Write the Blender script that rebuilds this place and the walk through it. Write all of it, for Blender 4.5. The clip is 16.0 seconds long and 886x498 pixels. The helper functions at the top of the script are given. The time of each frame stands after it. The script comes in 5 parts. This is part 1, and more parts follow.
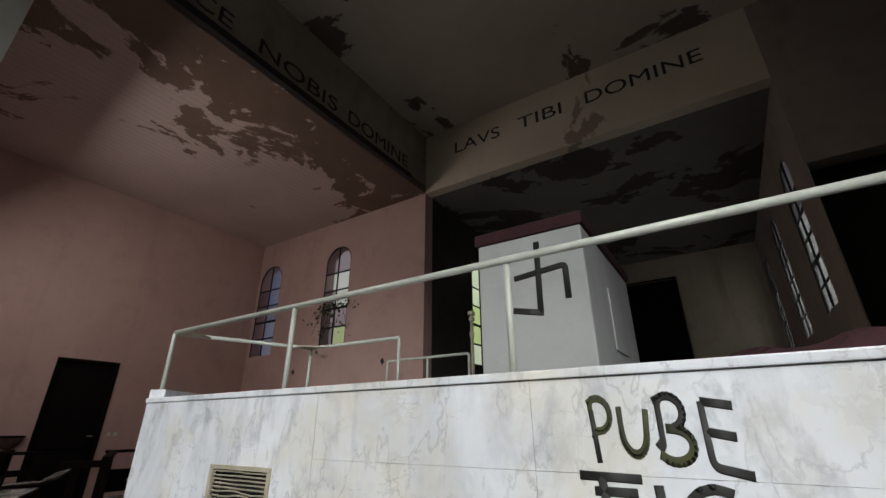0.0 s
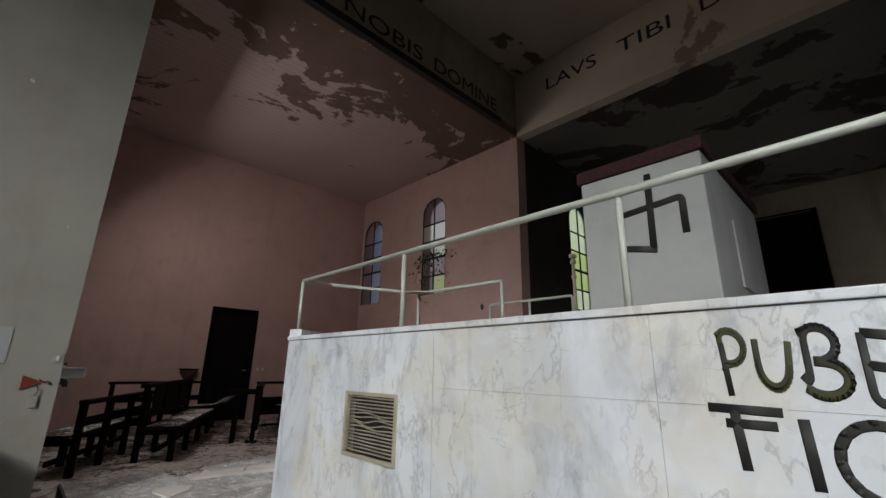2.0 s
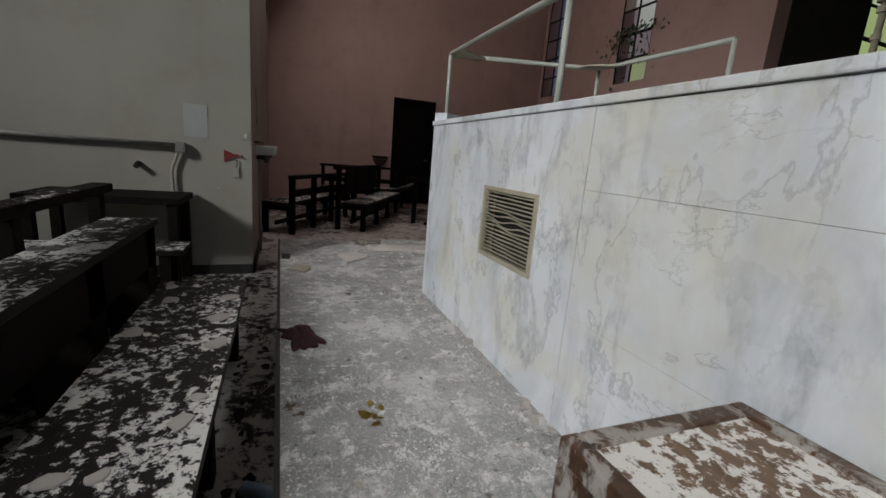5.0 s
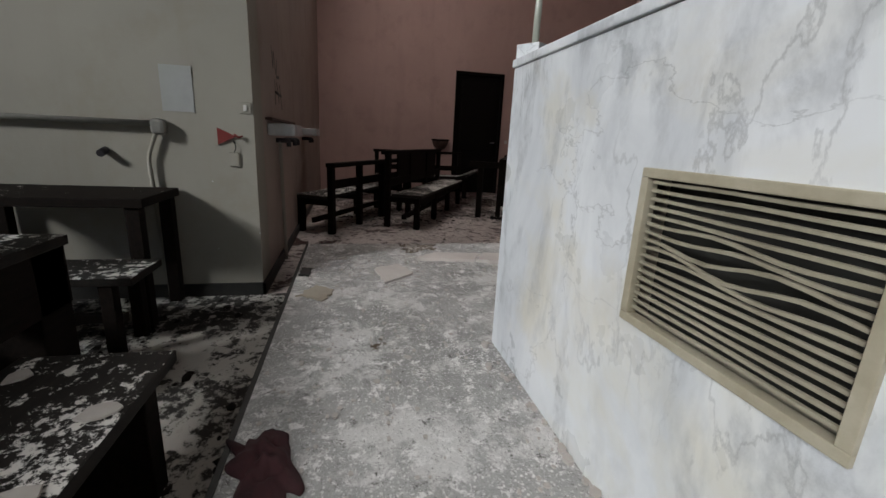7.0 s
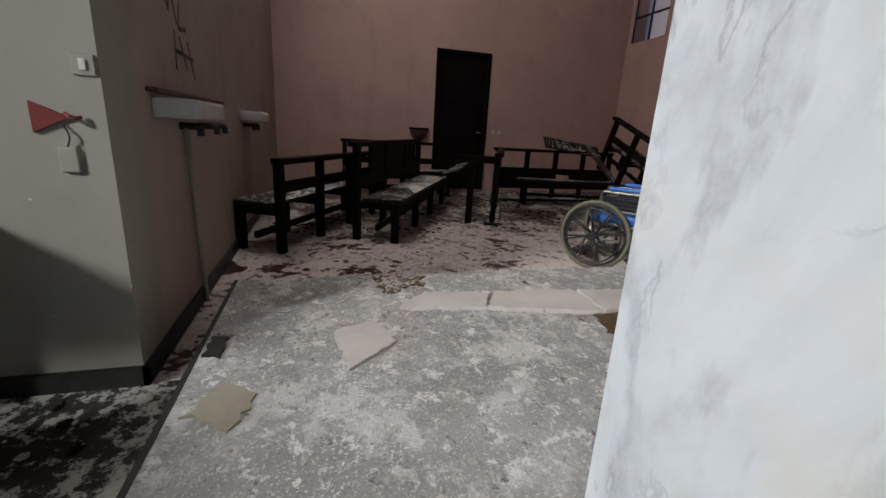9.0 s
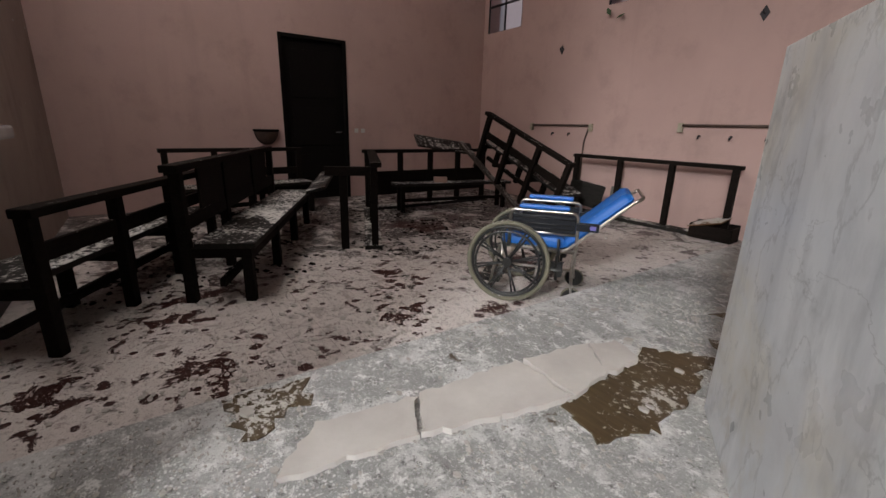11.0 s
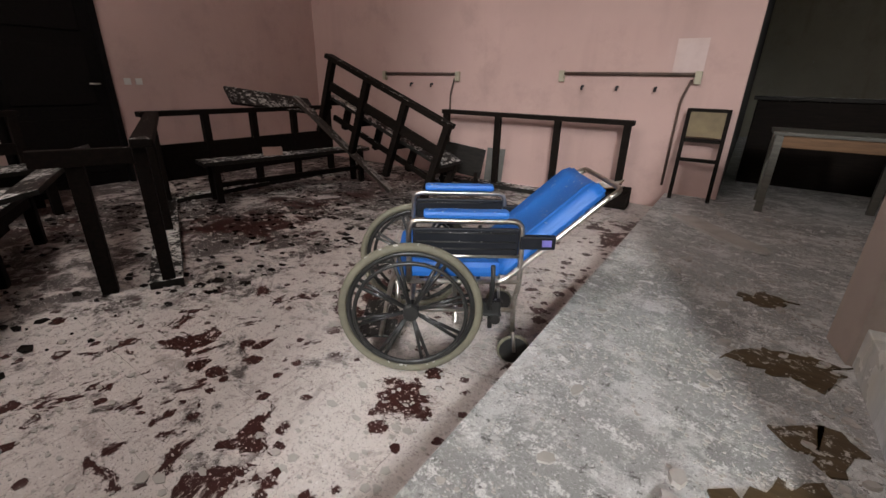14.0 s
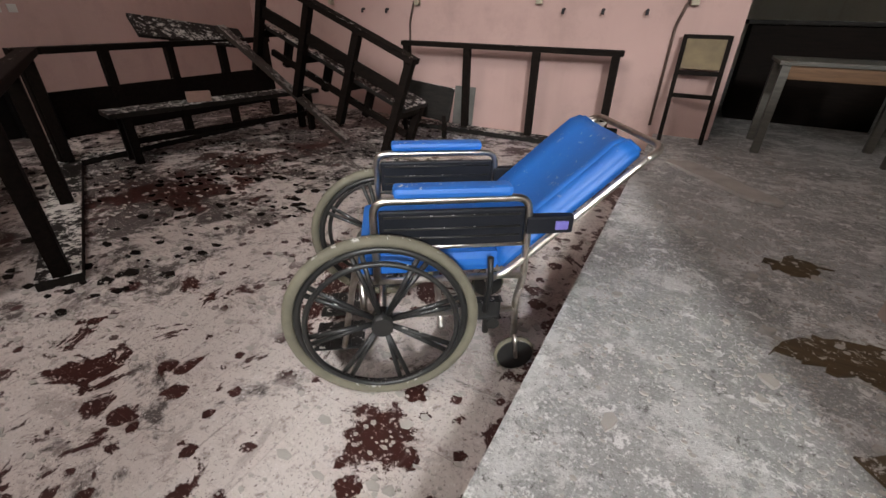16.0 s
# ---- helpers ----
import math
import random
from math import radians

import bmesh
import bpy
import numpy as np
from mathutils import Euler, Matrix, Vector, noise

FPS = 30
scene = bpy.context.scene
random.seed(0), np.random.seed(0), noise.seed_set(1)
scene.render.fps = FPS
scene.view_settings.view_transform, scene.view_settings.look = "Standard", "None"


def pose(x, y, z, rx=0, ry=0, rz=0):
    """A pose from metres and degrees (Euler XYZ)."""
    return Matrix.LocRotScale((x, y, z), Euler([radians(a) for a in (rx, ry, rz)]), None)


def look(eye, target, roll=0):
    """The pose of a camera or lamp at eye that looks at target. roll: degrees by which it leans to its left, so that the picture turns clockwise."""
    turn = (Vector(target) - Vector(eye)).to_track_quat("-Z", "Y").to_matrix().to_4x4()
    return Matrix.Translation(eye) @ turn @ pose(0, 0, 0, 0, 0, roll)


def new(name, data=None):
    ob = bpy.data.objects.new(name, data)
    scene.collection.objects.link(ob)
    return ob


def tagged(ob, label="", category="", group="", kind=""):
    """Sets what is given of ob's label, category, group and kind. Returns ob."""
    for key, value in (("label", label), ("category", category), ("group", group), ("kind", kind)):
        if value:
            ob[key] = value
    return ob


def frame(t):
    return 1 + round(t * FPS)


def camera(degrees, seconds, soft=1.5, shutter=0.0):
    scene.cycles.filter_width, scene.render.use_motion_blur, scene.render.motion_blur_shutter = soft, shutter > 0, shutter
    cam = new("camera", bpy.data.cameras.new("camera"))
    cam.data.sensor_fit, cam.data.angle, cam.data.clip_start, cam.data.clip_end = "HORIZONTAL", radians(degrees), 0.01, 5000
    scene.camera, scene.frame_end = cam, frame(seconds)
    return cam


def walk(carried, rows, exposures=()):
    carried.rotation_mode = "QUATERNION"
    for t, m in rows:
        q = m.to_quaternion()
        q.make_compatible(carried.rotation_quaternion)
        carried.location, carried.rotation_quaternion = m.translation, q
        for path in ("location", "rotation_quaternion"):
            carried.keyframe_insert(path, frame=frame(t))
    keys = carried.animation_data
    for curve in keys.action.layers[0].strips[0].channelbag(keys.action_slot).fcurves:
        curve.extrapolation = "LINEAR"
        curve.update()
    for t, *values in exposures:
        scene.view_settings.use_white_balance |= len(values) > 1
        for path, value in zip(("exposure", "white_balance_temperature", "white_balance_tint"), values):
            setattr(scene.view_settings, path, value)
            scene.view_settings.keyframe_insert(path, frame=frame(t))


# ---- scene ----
cam = camera(92.7, 16.0)
PATH = [
    (0, (-0.008, 0.347, 1.112), (-1.002, 1.901, 1.885), -0.2),
    (0.5, (-0.03, 0.337, 1.097), (-1.146, 1.844, 1.793), 0.0),
    (1, (-0.042, 0.322, 1.086), (-1.257, 1.776, 1.727), 0.5),
    (1.5, (-0.045, 0.312, 1.077), (-1.327, 1.724, 1.68), 1.1),
    (2, (-0.049, 0.3, 1.066), (-1.426, 1.644, 1.611), 1.0),
    (2.5, (-0.053, 0.289, 1.053), (-1.499, 1.58, 1.547), 1.2),
    (3, (-0.058, 0.283, 1.024), (-1.566, 1.543, 1.399), 1.5),
    (3.5, (-0.077, 0.315, 0.966), (-1.646, 1.551, 1.074), 1.6),
    (4, (-0.209, 0.513, 0.918), (-1.807, 1.699, 0.718), 2.5),
    (4.5, (-0.341, 0.673, 0.976), (-1.993, 1.718, 0.554), 2.0),
    (5, (-0.451, 0.841, 1.04), (-2.27, 1.56, 0.623), 4.7),
    (7.3, (-1.879, 1.228, 0.95), (-3.767, 1.642, 0.435), 2.5),
    (7.5, (-2.019, 1.241, 0.947), (-3.894, 1.674, 0.403), 2.0),
    (8, (-2.312, 1.261, 0.938), (-4.184, 1.683, 0.378), 2.3),
    (8.5, (-2.572, 1.3, 0.943), (-4.452, 1.702, 0.393), 3.6),
    (9, (-2.844, 1.337, 0.946), (-4.691, 1.885, 0.408), 3.4),
    (9.2, (-2.931, 1.352, 0.95), (-4.762, 1.931, 0.392), 3.4),
    (11.3, (-3.916, 1.611, 1.09), (-5.447, 2.768, 0.527), 2.1),
    (11.5, (-4.005, 1.676, 1.09), (-5.511, 2.861, 0.519), 2.8),
    (12, (-4.22, 1.817, 1.072), (-5.615, 3.129, 0.495), 3.3),
    (12.5, (-4.426, 1.932, 1.057), (-5.653, 3.373, 0.412), 2.1),
    (13, (-4.631, 2.096, 1.055), (-5.795, 3.594, 0.421), 1.2),
    (13.5, (-4.776, 2.235, 1.07), (-5.918, 3.734, 0.4), 1.3),
    (14, (-4.942, 2.389, 1.052), (-5.989, 3.927, 0.319), 1.4),
    (14.5, (-5.058, 2.491, 1.057), (-5.975, 4.086, 0.274), 1.2),
    (15, (-5.125, 2.58, 1.044), (-6.014, 4.173, 0.223), 1.4),
    (15.5, (-5.202, 2.69, 1.014), (-6.066, 4.248, 0.104), 0.6),
    (16, (-5.264, 2.787, 1.004), (-6.107, 4.315, 0.028), 1.0),
]
walk(cam, [(t, look(eye, target, roll)) for t, eye, target, roll in PATH], [(0, -0.3), (2.5, -0.6), (3.5, -0.7), (5, -0.75), (7.5, -0.3), (9, -0.05), (11.5, 0.25), (16, 0.62)])
# ---- world, lights ----
world = bpy.data.worlds.new("world")
scene.world = world
world.use_nodes = True
wn = world.node_tree
sky = wn.nodes.new("ShaderNodeTexSky")
sky.sky_type = "NISHITA"
sky.sun_disc = False
sky.sun_elevation, sky.sun_rotation = radians(40), radians(200)
wn.nodes["Background"].inputs[1].default_value = 0.12
wn.links.new(sky.outputs[0], wn.nodes["Background"].inputs[0])


def area(name, eye, target, sx, sy, watts, colour):
    d = bpy.data.lights.new(name, "AREA")
    d.shape, d.size, d.size_y, d.energy, d.color = "RECTANGLE", sx, sy, watts, colour
    ob = new(name, d)
    ob.matrix_world = look(eye, target)
    return ob


# added fill from the unseen nave end, no known doorway there
area("added_nave_back_fill", (-2.6, -8.85, 2.3), (-0.9, 2.0, 1.8), 2.6, 3.4, 6, (0.98, 0.99, 1.0))
# added lamp without a known window, makes the bright pool on the marble
area("daylight_nave_window", (1.75, -1.4, 3.7), (-0.1, 1.9, 0.5), 2.3, 2.3, 72, (0.98, 0.99, 1.0)).data.spread = radians(72)
# added lamp with no known window, brightens the walkway by the wheelchair
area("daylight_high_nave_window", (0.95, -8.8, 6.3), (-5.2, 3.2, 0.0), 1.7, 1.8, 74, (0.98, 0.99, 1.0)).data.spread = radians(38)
area("daylight_west_window", (-7.4, 0.72, 4.3), (-7.0, 5.0, 1.3), 3.6, 2.0, 145, (1.0, 0.93, 0.90))

# ---- materials ----


class Nodes:
    """A small wrapper round a material's node tree."""

    def __init__(self, name, rough=0.8, metal=0.0, spec=0.35):
        self.m = bpy.data.materials.new(name)
        self.m.use_nodes = True
        self.t = self.m.node_tree
        self.b = self.t.nodes["Principled BSDF"]
        self.b.inputs["Roughness"].default_value = rough
        self.b.inputs["Metallic"].default_value = metal
        self.b.inputs["Specular IOR Level"].default_value = spec
        self.pos = self.t.nodes.new("ShaderNodeNewGeometry").outputs["Position"]

    def link(self, a, b):
        self.t.links.new(a, b)

    def put(self, socket, v):
        if isinstance(v, (int, float)):
            socket.default_value = v
        elif isinstance(v, tuple):
            socket.default_value = (*v, 1) if len(v) == 3 and len(socket.default_value) == 4 else v
        else:
            self.link(v, socket)

    def shift(self, scale=(1, 1, 1), rot=(0, 0, 0), move=(0, 0, 0), src=None):
        n = self.t.nodes.new("ShaderNodeMapping")
        self.link(src or self.pos, n.inputs[0])
        n.inputs["Scale"].default_value, n.inputs["Rotation"].default_value, n.inputs["Location"].default_value = scale, rot, move
        return n.outputs[0]

    def noise(self, scale, detail=6, rough=0.6, distort=0.0, vec=None):
        n = self.t.nodes.new("ShaderNodeTexNoise")
        self.link(vec or self.pos, n.inputs["Vector"])
        for k, v in (("Scale", scale), ("Detail", detail), ("Roughness", rough), ("Distortion", distort)):
            n.inputs[k].default_value = v
        return n.outputs["Fac"]

    def cells(self, scale, vec=None, feature="F1", out="Distance"):
        n = self.t.nodes.new("ShaderNodeTexVoronoi")
        n.feature = feature
        self.link(vec or self.pos, n.inputs["Vector"])
        n.inputs["Scale"].default_value = scale
        return n.outputs[out]

    def ramp(self, fac, lo, hi, a=0.0, b=1.0):
        n = self.t.nodes.new("ShaderNodeMapRange")
        self.link(fac, n.inputs[0])
        for i, v in enumerate((lo, hi, a, b)):
            n.inputs[i + 1].default_value = v
        return n.outputs[0]

    def math(self, op, a, b=0.0):
        n = self.t.nodes.new("ShaderNodeMath")
        n.operation = op
        self.put(n.inputs[0], a)
        self.put(n.inputs[1], b)
        return n.outputs[0]

    def mix(self, fac, a, b):
        n = self.t.nodes.new("ShaderNodeMix")
        n.data_type = "RGBA"
        self.put(n.inputs[0], fac)
        self.put(n.inputs[6], a)
        self.put(n.inputs[7], b)
        return n.outputs[2]

    def axis(self, i, src=None):
        n = self.t.nodes.new("ShaderNodeSeparateXYZ")
        self.link(src or self.pos, n.inputs[0])
        return n.outputs[i]

    def up(self):
        """1 on faces that look up."""
        g = self.t.nodes.new("ShaderNodeNewGeometry")
        return self.ramp(self.axis(2, g.outputs["Normal"]), 0.6, 0.9)

    def done(self, colour, bump=None, strength=0.3, dist=0.01, rough=None):
        self.put(self.b.inputs["Base Color"], colour)
        if rough is not None:
            self.put(self.b.inputs["Roughness"], rough)
        if bump is not None:
            n = self.t.nodes.new("ShaderNodeBump")
            n.inputs["Strength"].default_value, n.inputs["Distance"].default_value = strength, dist
            self.link(bump, n.inputs["Height"])
            self.link(n.outputs[0], self.b.inputs["Normal"])
        return self.m


def plaster(name, a, b, dirt, low=0.6, patch=(0.5, 0.5, 0.48)):
    n = Nodes(name, 0.85, spec=0.2)
    c = n.mix(n.ramp(n.noise(0.7, 5), 0.35, 0.7), a, b)
    c = n.mix(n.math("MULTIPLY", n.ramp(n.noise(2.2, 8, 0.7), 0.52, 0.75), 0.35), c, dirt)
    streak = n.noise(3.0, 4, vec=n.shift((1, 1, 0.12)))
    c = n.mix(n.math("MULTIPLY", n.ramp(streak, 0.55, 0.8), low), c, dirt)
    chips = n.ramp(n.noise(9, 3), 0.735, 0.745)
    c = n.mix(chips, c, patch)
    return n.done(c, n.noise(25, 5), 0.15, 0.01)


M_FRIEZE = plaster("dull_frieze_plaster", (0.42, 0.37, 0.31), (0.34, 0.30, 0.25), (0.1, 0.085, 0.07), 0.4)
M_DRAB = plaster("drab_pinkish_plaster", (0.40, 0.33, 0.29), (0.33, 0.27, 0.24), (0.16, 0.12, 0.10), 0.4)
M_PINK = plaster("pink_plaster", (0.56, 0.385, 0.345), (0.49, 0.335, 0.30), (0.28, 0.20, 0.17), 0.25, (0.55, 0.36, 0.31))
M_CREAM = plaster("cream_plaster", (0.34, 0.325, 0.28), (0.28, 0.265, 0.23), (0.24, 0.20, 0.14), 0.3)
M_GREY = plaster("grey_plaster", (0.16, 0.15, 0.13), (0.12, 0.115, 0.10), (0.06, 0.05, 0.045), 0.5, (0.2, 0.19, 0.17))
# near-black base colour carries the darkness of the unlit chancel and side rooms
M_DARKROOM = plaster("unlit_room_plaster", (0.06, 0.055, 0.05), (0.045, 0.042, 0.038), (0.02, 0.018, 0.016), 0.5, (0.09, 0.085, 0.08))
M_BEIGE = plaster("beige_plaster", (0.40, 0.36, 0.29), (0.33, 0.30, 0.24), (0.18, 0.14, 0.1), 0.5)


def peeled_ceiling(name, paint, paint_b, bare, bare_b, thr, along=None, boards=False):
    n = Nodes(name, 0.85, spec=0.15)
    c = n.mix(n.ramp(n.noise(0.6, 4), 0.35, 0.7), paint, paint_b)
    if boards:
        gap = n.math("ABSOLUTE", n.math("SUBTRACT", n.math("FRACT", n.math("MULTIPLY", n.axis(0), 7.0)), 0.5))
        c = n.mix(n.math("MULTIPLY", n.ramp(gap, 0.06, 0.02), 0.35), c, bare)
    base = n.noise(0.42, 9, 0.62, 0.6)
    if along:
        i, lo, hi, gain = along
        base = n.math("ADD", base, n.ramp(n.axis(i), lo, hi, 0.0, gain))
    mask = n.ramp(base, thr, thr + 0.012)
    d = n.mix(n.noise(1.7, 7, 0.7), bare, bare_b)
    mask2 = n.ramp(n.noise(1.3, 8, 0.65, 0.4), 0.60, 0.61)
    mask = n.math("MAXIMUM", n.math("SUBTRACT", mask, mask2), 0.0)
    return n.done(n.mix(mask, c, d), n.math("MULTIPLY", mask, -1.0), 0.6, 0.008)


M_CEIL_W = peeled_ceiling("peeling_pink_ceiling", (0.58, 0.45, 0.41), (0.50, 0.39, 0.355), (0.15, 0.10, 0.08), (0.24, 0.165, 0.125), 0.66, (0, -8.3, -5.6, 0.30), True)
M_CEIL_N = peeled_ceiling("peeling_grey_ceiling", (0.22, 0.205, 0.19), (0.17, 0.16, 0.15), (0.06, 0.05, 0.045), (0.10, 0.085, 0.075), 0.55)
M_CEIL_C = peeled_ceiling("stained_crossing_ceiling", (0.55, 0.49, 0.42), (0.44, 0.39, 0.33), (0.11, 0.085, 0.07), (0.17, 0.135, 0.11), 0.56)
M_BAND = peeled_ceiling("frieze_plaster", (0.70, 0.62, 0.50), (0.58, 0.51, 0.41), (0.30, 0.24, 0.18), (0.40, 0.32, 0.25), 0.62)


def marble():
    n = Nodes("white_veined_marble", 0.28, spec=0.5)
    c = n.mix(n.ramp(n.noise(0.8, 5, 0.6, 0.8), 0.35, 0.75), (0.76, 0.78, 0.795), (0.60, 0.63, 0.66))
    band = n.noise(1.5, 7, 0.62, 0.9, n.shift((1.6, 1.6, 0.7), (0.2, 0.6, 0.5)))
    c = n.mix(n.math("MULTIPLY", n.ramp(band, 0.46, 0.72), 0.6), c, (0.38, 0.405, 0.44))
    yellow = n.ramp(n.noise(1.5, 5, 0.6, 0.3, n.shift(move=(2, 5, 3))), 0.52, 0.68)
    c = n.mix(n.math("MULTIPLY", yellow, 0.4), c, (0.62, 0.55, 0.36))

    def vein(scale, width, turn, move, gate_lo, gate_hi, stretch):
        v = n.math("ABSOLUTE", n.math("SUBTRACT", n.noise(scale, 9, 0.58, 0.25, n.shift(stretch, turn, move)), 0.5))
        gate = n.ramp(n.noise(1.7, 4, 0.6, vec=n.shift(move=move)), gate_lo, gate_hi)
        return n.math("MULTIPLY", n.ramp(v, width, 0.0), gate)

    smoke = vein(1.9, 0.05, (0.3, 0.7, 0.4), (1, 3, 2), 0.40, 0.58, (1.5, 1.5, 0.6))
    smoke = n.math("MULTIPLY", smoke, n.ramp(n.noise(9, 7, 0.75), 0.25, 0.55))
    c = n.mix(n.math("MULTIPLY", smoke, 0.5), c, (0.22, 0.235, 0.255))
    fine = vein(2.0, 0.011, (0.9, 0.6, 0.4), (4, 1, 2), 0.40, 0.55, (1.4, 1.4, 0.7))
    crack = vein(1.1, 0.004, (0.1, 1.0, 0.3), (8, 5, 1), 0.45, 0.55, (0.8, 0.8, 1.6))
    c = n.mix(n.math("MULTIPLY", n.math("MAXIMUM", fine, crack), 0.38), c, (0.17, 0.175, 0.18))
    grime = n.math("MULTIPLY", n.ramp(n.noise(5, 8, 0.72, 0.5), 0.5, 0.72), n.ramp(n.noise(0.9, 3, vec=n.shift(move=(0.4, 9, 2))), 0.55, 0.68))
    c = n.mix(n.math("MULTIPLY", grime, 0.7), c, (0.30, 0.23, 0.10))
    return n.done(c, n.noise(6, 4), 0.04, 0.01, n.ramp(n.noise(4, 4), 0.3, 0.7, 0.22, 0.45))


M_MARBLE = marble()


def dusty(name, a, b, dust=(0.55, 0.52, 0.48), thr=0.5, rough=0.55, scale=22.0, spec=0.4):
    """A surface with fallen plaster flakes on what looks up."""
    n = Nodes(name, rough, spec=spec)
    grain = n.noise(5, 6, 0.65, 0.4, n.shift((1, 8, 8)))
    c = n.mix(n.ramp(grain, 0.3, 0.75), a, b)
    fl = n.math("ADD", n.noise(scale, 7, 0.75, 0.15), n.math("MULTIPLY", n.math("SUBTRACT", n.noise(2.0, 3), 0.5), 0.55))
    mask = n.math("MULTIPLY", n.ramp(fl, thr, thr + 0.04), n.up())
    c = n.mix(mask, c, dust)
    return n.done(c, n.math("ADD", n.math("MULTIPLY", grain, 0.3), mask), 0.4, 0.004, n.mix(mask, (rough,) * 3, (0.9,) * 3))


M_WOOD = dusty("dark_burnt_wood", (0.005, 0.004, 0.003), (0.014, 0.009, 0.007), thr=0.64, rough=0.75, spec=0.1)
M_SEAT = dusty("dusty_black_bench_top", (0.008, 0.007, 0.006), (0.022, 0.018, 0.015), dust=(0.68, 0.66, 0.62), thr=0.52, rough=0.65, spec=0.2)
def smeared_wood():
    n = Nodes("smeared_varnished_wood", 0.45, spec=0.4)
    grain = n.noise(4, 6, 0.65, 0.4, n.shift((6, 6, 1)))
    c = n.mix(n.ramp(grain, 0.3, 0.7), (0.028, 0.015, 0.009), (0.10, 0.052, 0.026))
    m = n.ramp(n.noise(7, 7, 0.72, 0.6, n.shift((1.6, 1.6, 0.7))), 0.48, 0.55)
    c = n.mix(n.math("MULTIPLY", m, 0.8), c, (0.40, 0.37, 0.34))
    return n.done(c, m, 0.3, 0.004, n.mix(m, (0.4,) * 3, (0.85,) * 3))


M_SMEAR = smeared_wood()
M_BROWN = dusty("varnished_brown_wood", (0.10, 0.05, 0.02), (0.19, 0.10, 0.045), thr=0.44, scale=9.0)
M_DOOR = dusty("black_door_paint", (0.005, 0.004, 0.004), (0.010, 0.008, 0.007), thr=0.8, rough=0.75, spec=0.08)
M_TABLEGREY = dusty("worn_grey_wood", (0.07, 0.066, 0.056), (0.13, 0.12, 0.10), thr=0.6)


def tile_floor():
    n = Nodes("dusty_burgundy_tiles", 0.7, spec=0.35)
    tile = n.mix(n.noise(1.5, 4), (0.03, 0.009, 0.008), (0.065, 0.02, 0.015))
    dust = n.mix(n.noise(1.4, 7, 0.7), (0.52, 0.46, 0.43), (0.70, 0.64, 0.60))
    dust = n.mix(n.ramp(n.noise(22, 6, 0.75), 0.56, 0.7), dust, (0.24, 0.18, 0.165))
    big = n.noise(1.0, 4, 0.55)
    fine = n.noise(5.5, 7, 0.68, 0.6)
    f = n.math("ADD", n.math("MULTIPLY", big, 0.55), n.math("MULTIPLY", fine, 0.6))
    bare = n.ramp(f, 0.632, 0.648)
    wob = n.math("ADD", n.math("MULTIPLY", n.noise(7, 6, 0.7), 0.5), n.math("MULTIPLY", n.noise(35, 5, 0.75), 0.3))
    blob = n.ramp(n.math("ADD", n.cells(5.0, n.shift((1, 1, 0.01))), wob), 0.60, 0.585)
    pick = n.ramp(n.noise(0.9, 2, vec=n.shift(move=(3, 1, 0))), 0.40, 0.44)
    bare = n.math("MAXIMUM", bare, n.math("MULTIPLY", blob, pick))
    blob2 = n.ramp(n.math("ADD", n.cells(8.5, n.shift((1, 1, 0.01), (0, 0, 0.6), (2, 7, 0))), n.math("MULTIPLY", n.noise(22, 6, 0.75), 0.55)), 0.47, 0.455)
    bare = n.math("MAXIMUM", bare, n.math("MULTIPLY", blob2, n.ramp(n.noise(1.3, 3, vec=n.shift(move=(6, 2, 0))), 0.38, 0.44)))
    dx, dy = n.math("ADD", n.axis(0), 5.86), n.math("SUBTRACT", n.axis(1), 3.46)
    far = n.math("SQRT", n.math("ADD", n.math("MULTIPLY", dx, dx), n.math("MULTIPLY", dy, dy)))
    patch = n.ramp(n.math("ADD", far, n.math("MULTIPLY", n.noise(13, 9, 0.8), 0.6)), 0.425, 0.41)
    edge = n.ramp(n.math("ADD", n.math("ABSOLUTE", n.math("ADD", n.axis(0), 5.53)), n.math("MULTIPLY", n.noise(5, 8, 0.75), 0.35)), 0.19, 0.18)
    bare = n.math("MAXIMUM", bare, n.math("MAXIMUM", patch, edge))
    west = n.ramp(n.math("SUBTRACT", n.axis(0), n.math("MULTIPLY", n.axis(1), 0.25)), -7.6, -9.3)
    soot = n.math("MULTIPLY", n.ramp(n.math("ADD", n.noise(2.6, 9, 0.78, 0.4), n.math("MULTIPLY", west, 0.13)), 0.56, 0.63), 0.9)
    dust = n.mix(soot, dust, (0.045, 0.035, 0.032))
    dust = n.mix(n.ramp(n.noise(48, 6, 0.8), 0.60, 0.64), dust, (0.14, 0.10, 0.095))
    dust = n.mix(n.math("MULTIPLY", n.ramp(n.noise(4.5, 8, 0.72, 0.8), 0.55, 0.62), 0.55), dust, (0.30, 0.25, 0.23))
    dust = n.mix(n.ramp(n.noise(95, 5, 0.85), 0.59, 0.62), dust, (0.16, 0.12, 0.11))
    dust = n.mix(n.ramp(n.noise(80, 5, 0.85, vec=n.shift(move=(4, 9, 0))), 0.59, 0.62), dust, (0.74, 0.70, 0.67))
    speck = n.ramp(n.noise(55, 6, 0.8), 0.60, 0.62)
    bare = n.math("MAXIMUM", n.math("SUBTRACT", bare, speck), 0.0)
    c = n.mix(bare, dust, tile)
    return n.done(c, n.math("SUBTRACT", n.math("MULTIPLY", n.noise(40, 5, 0.7), 0.4), bare), 0.5, 0.004, n.mix(bare, (0.9,) * 3, (0.4,) * 3))


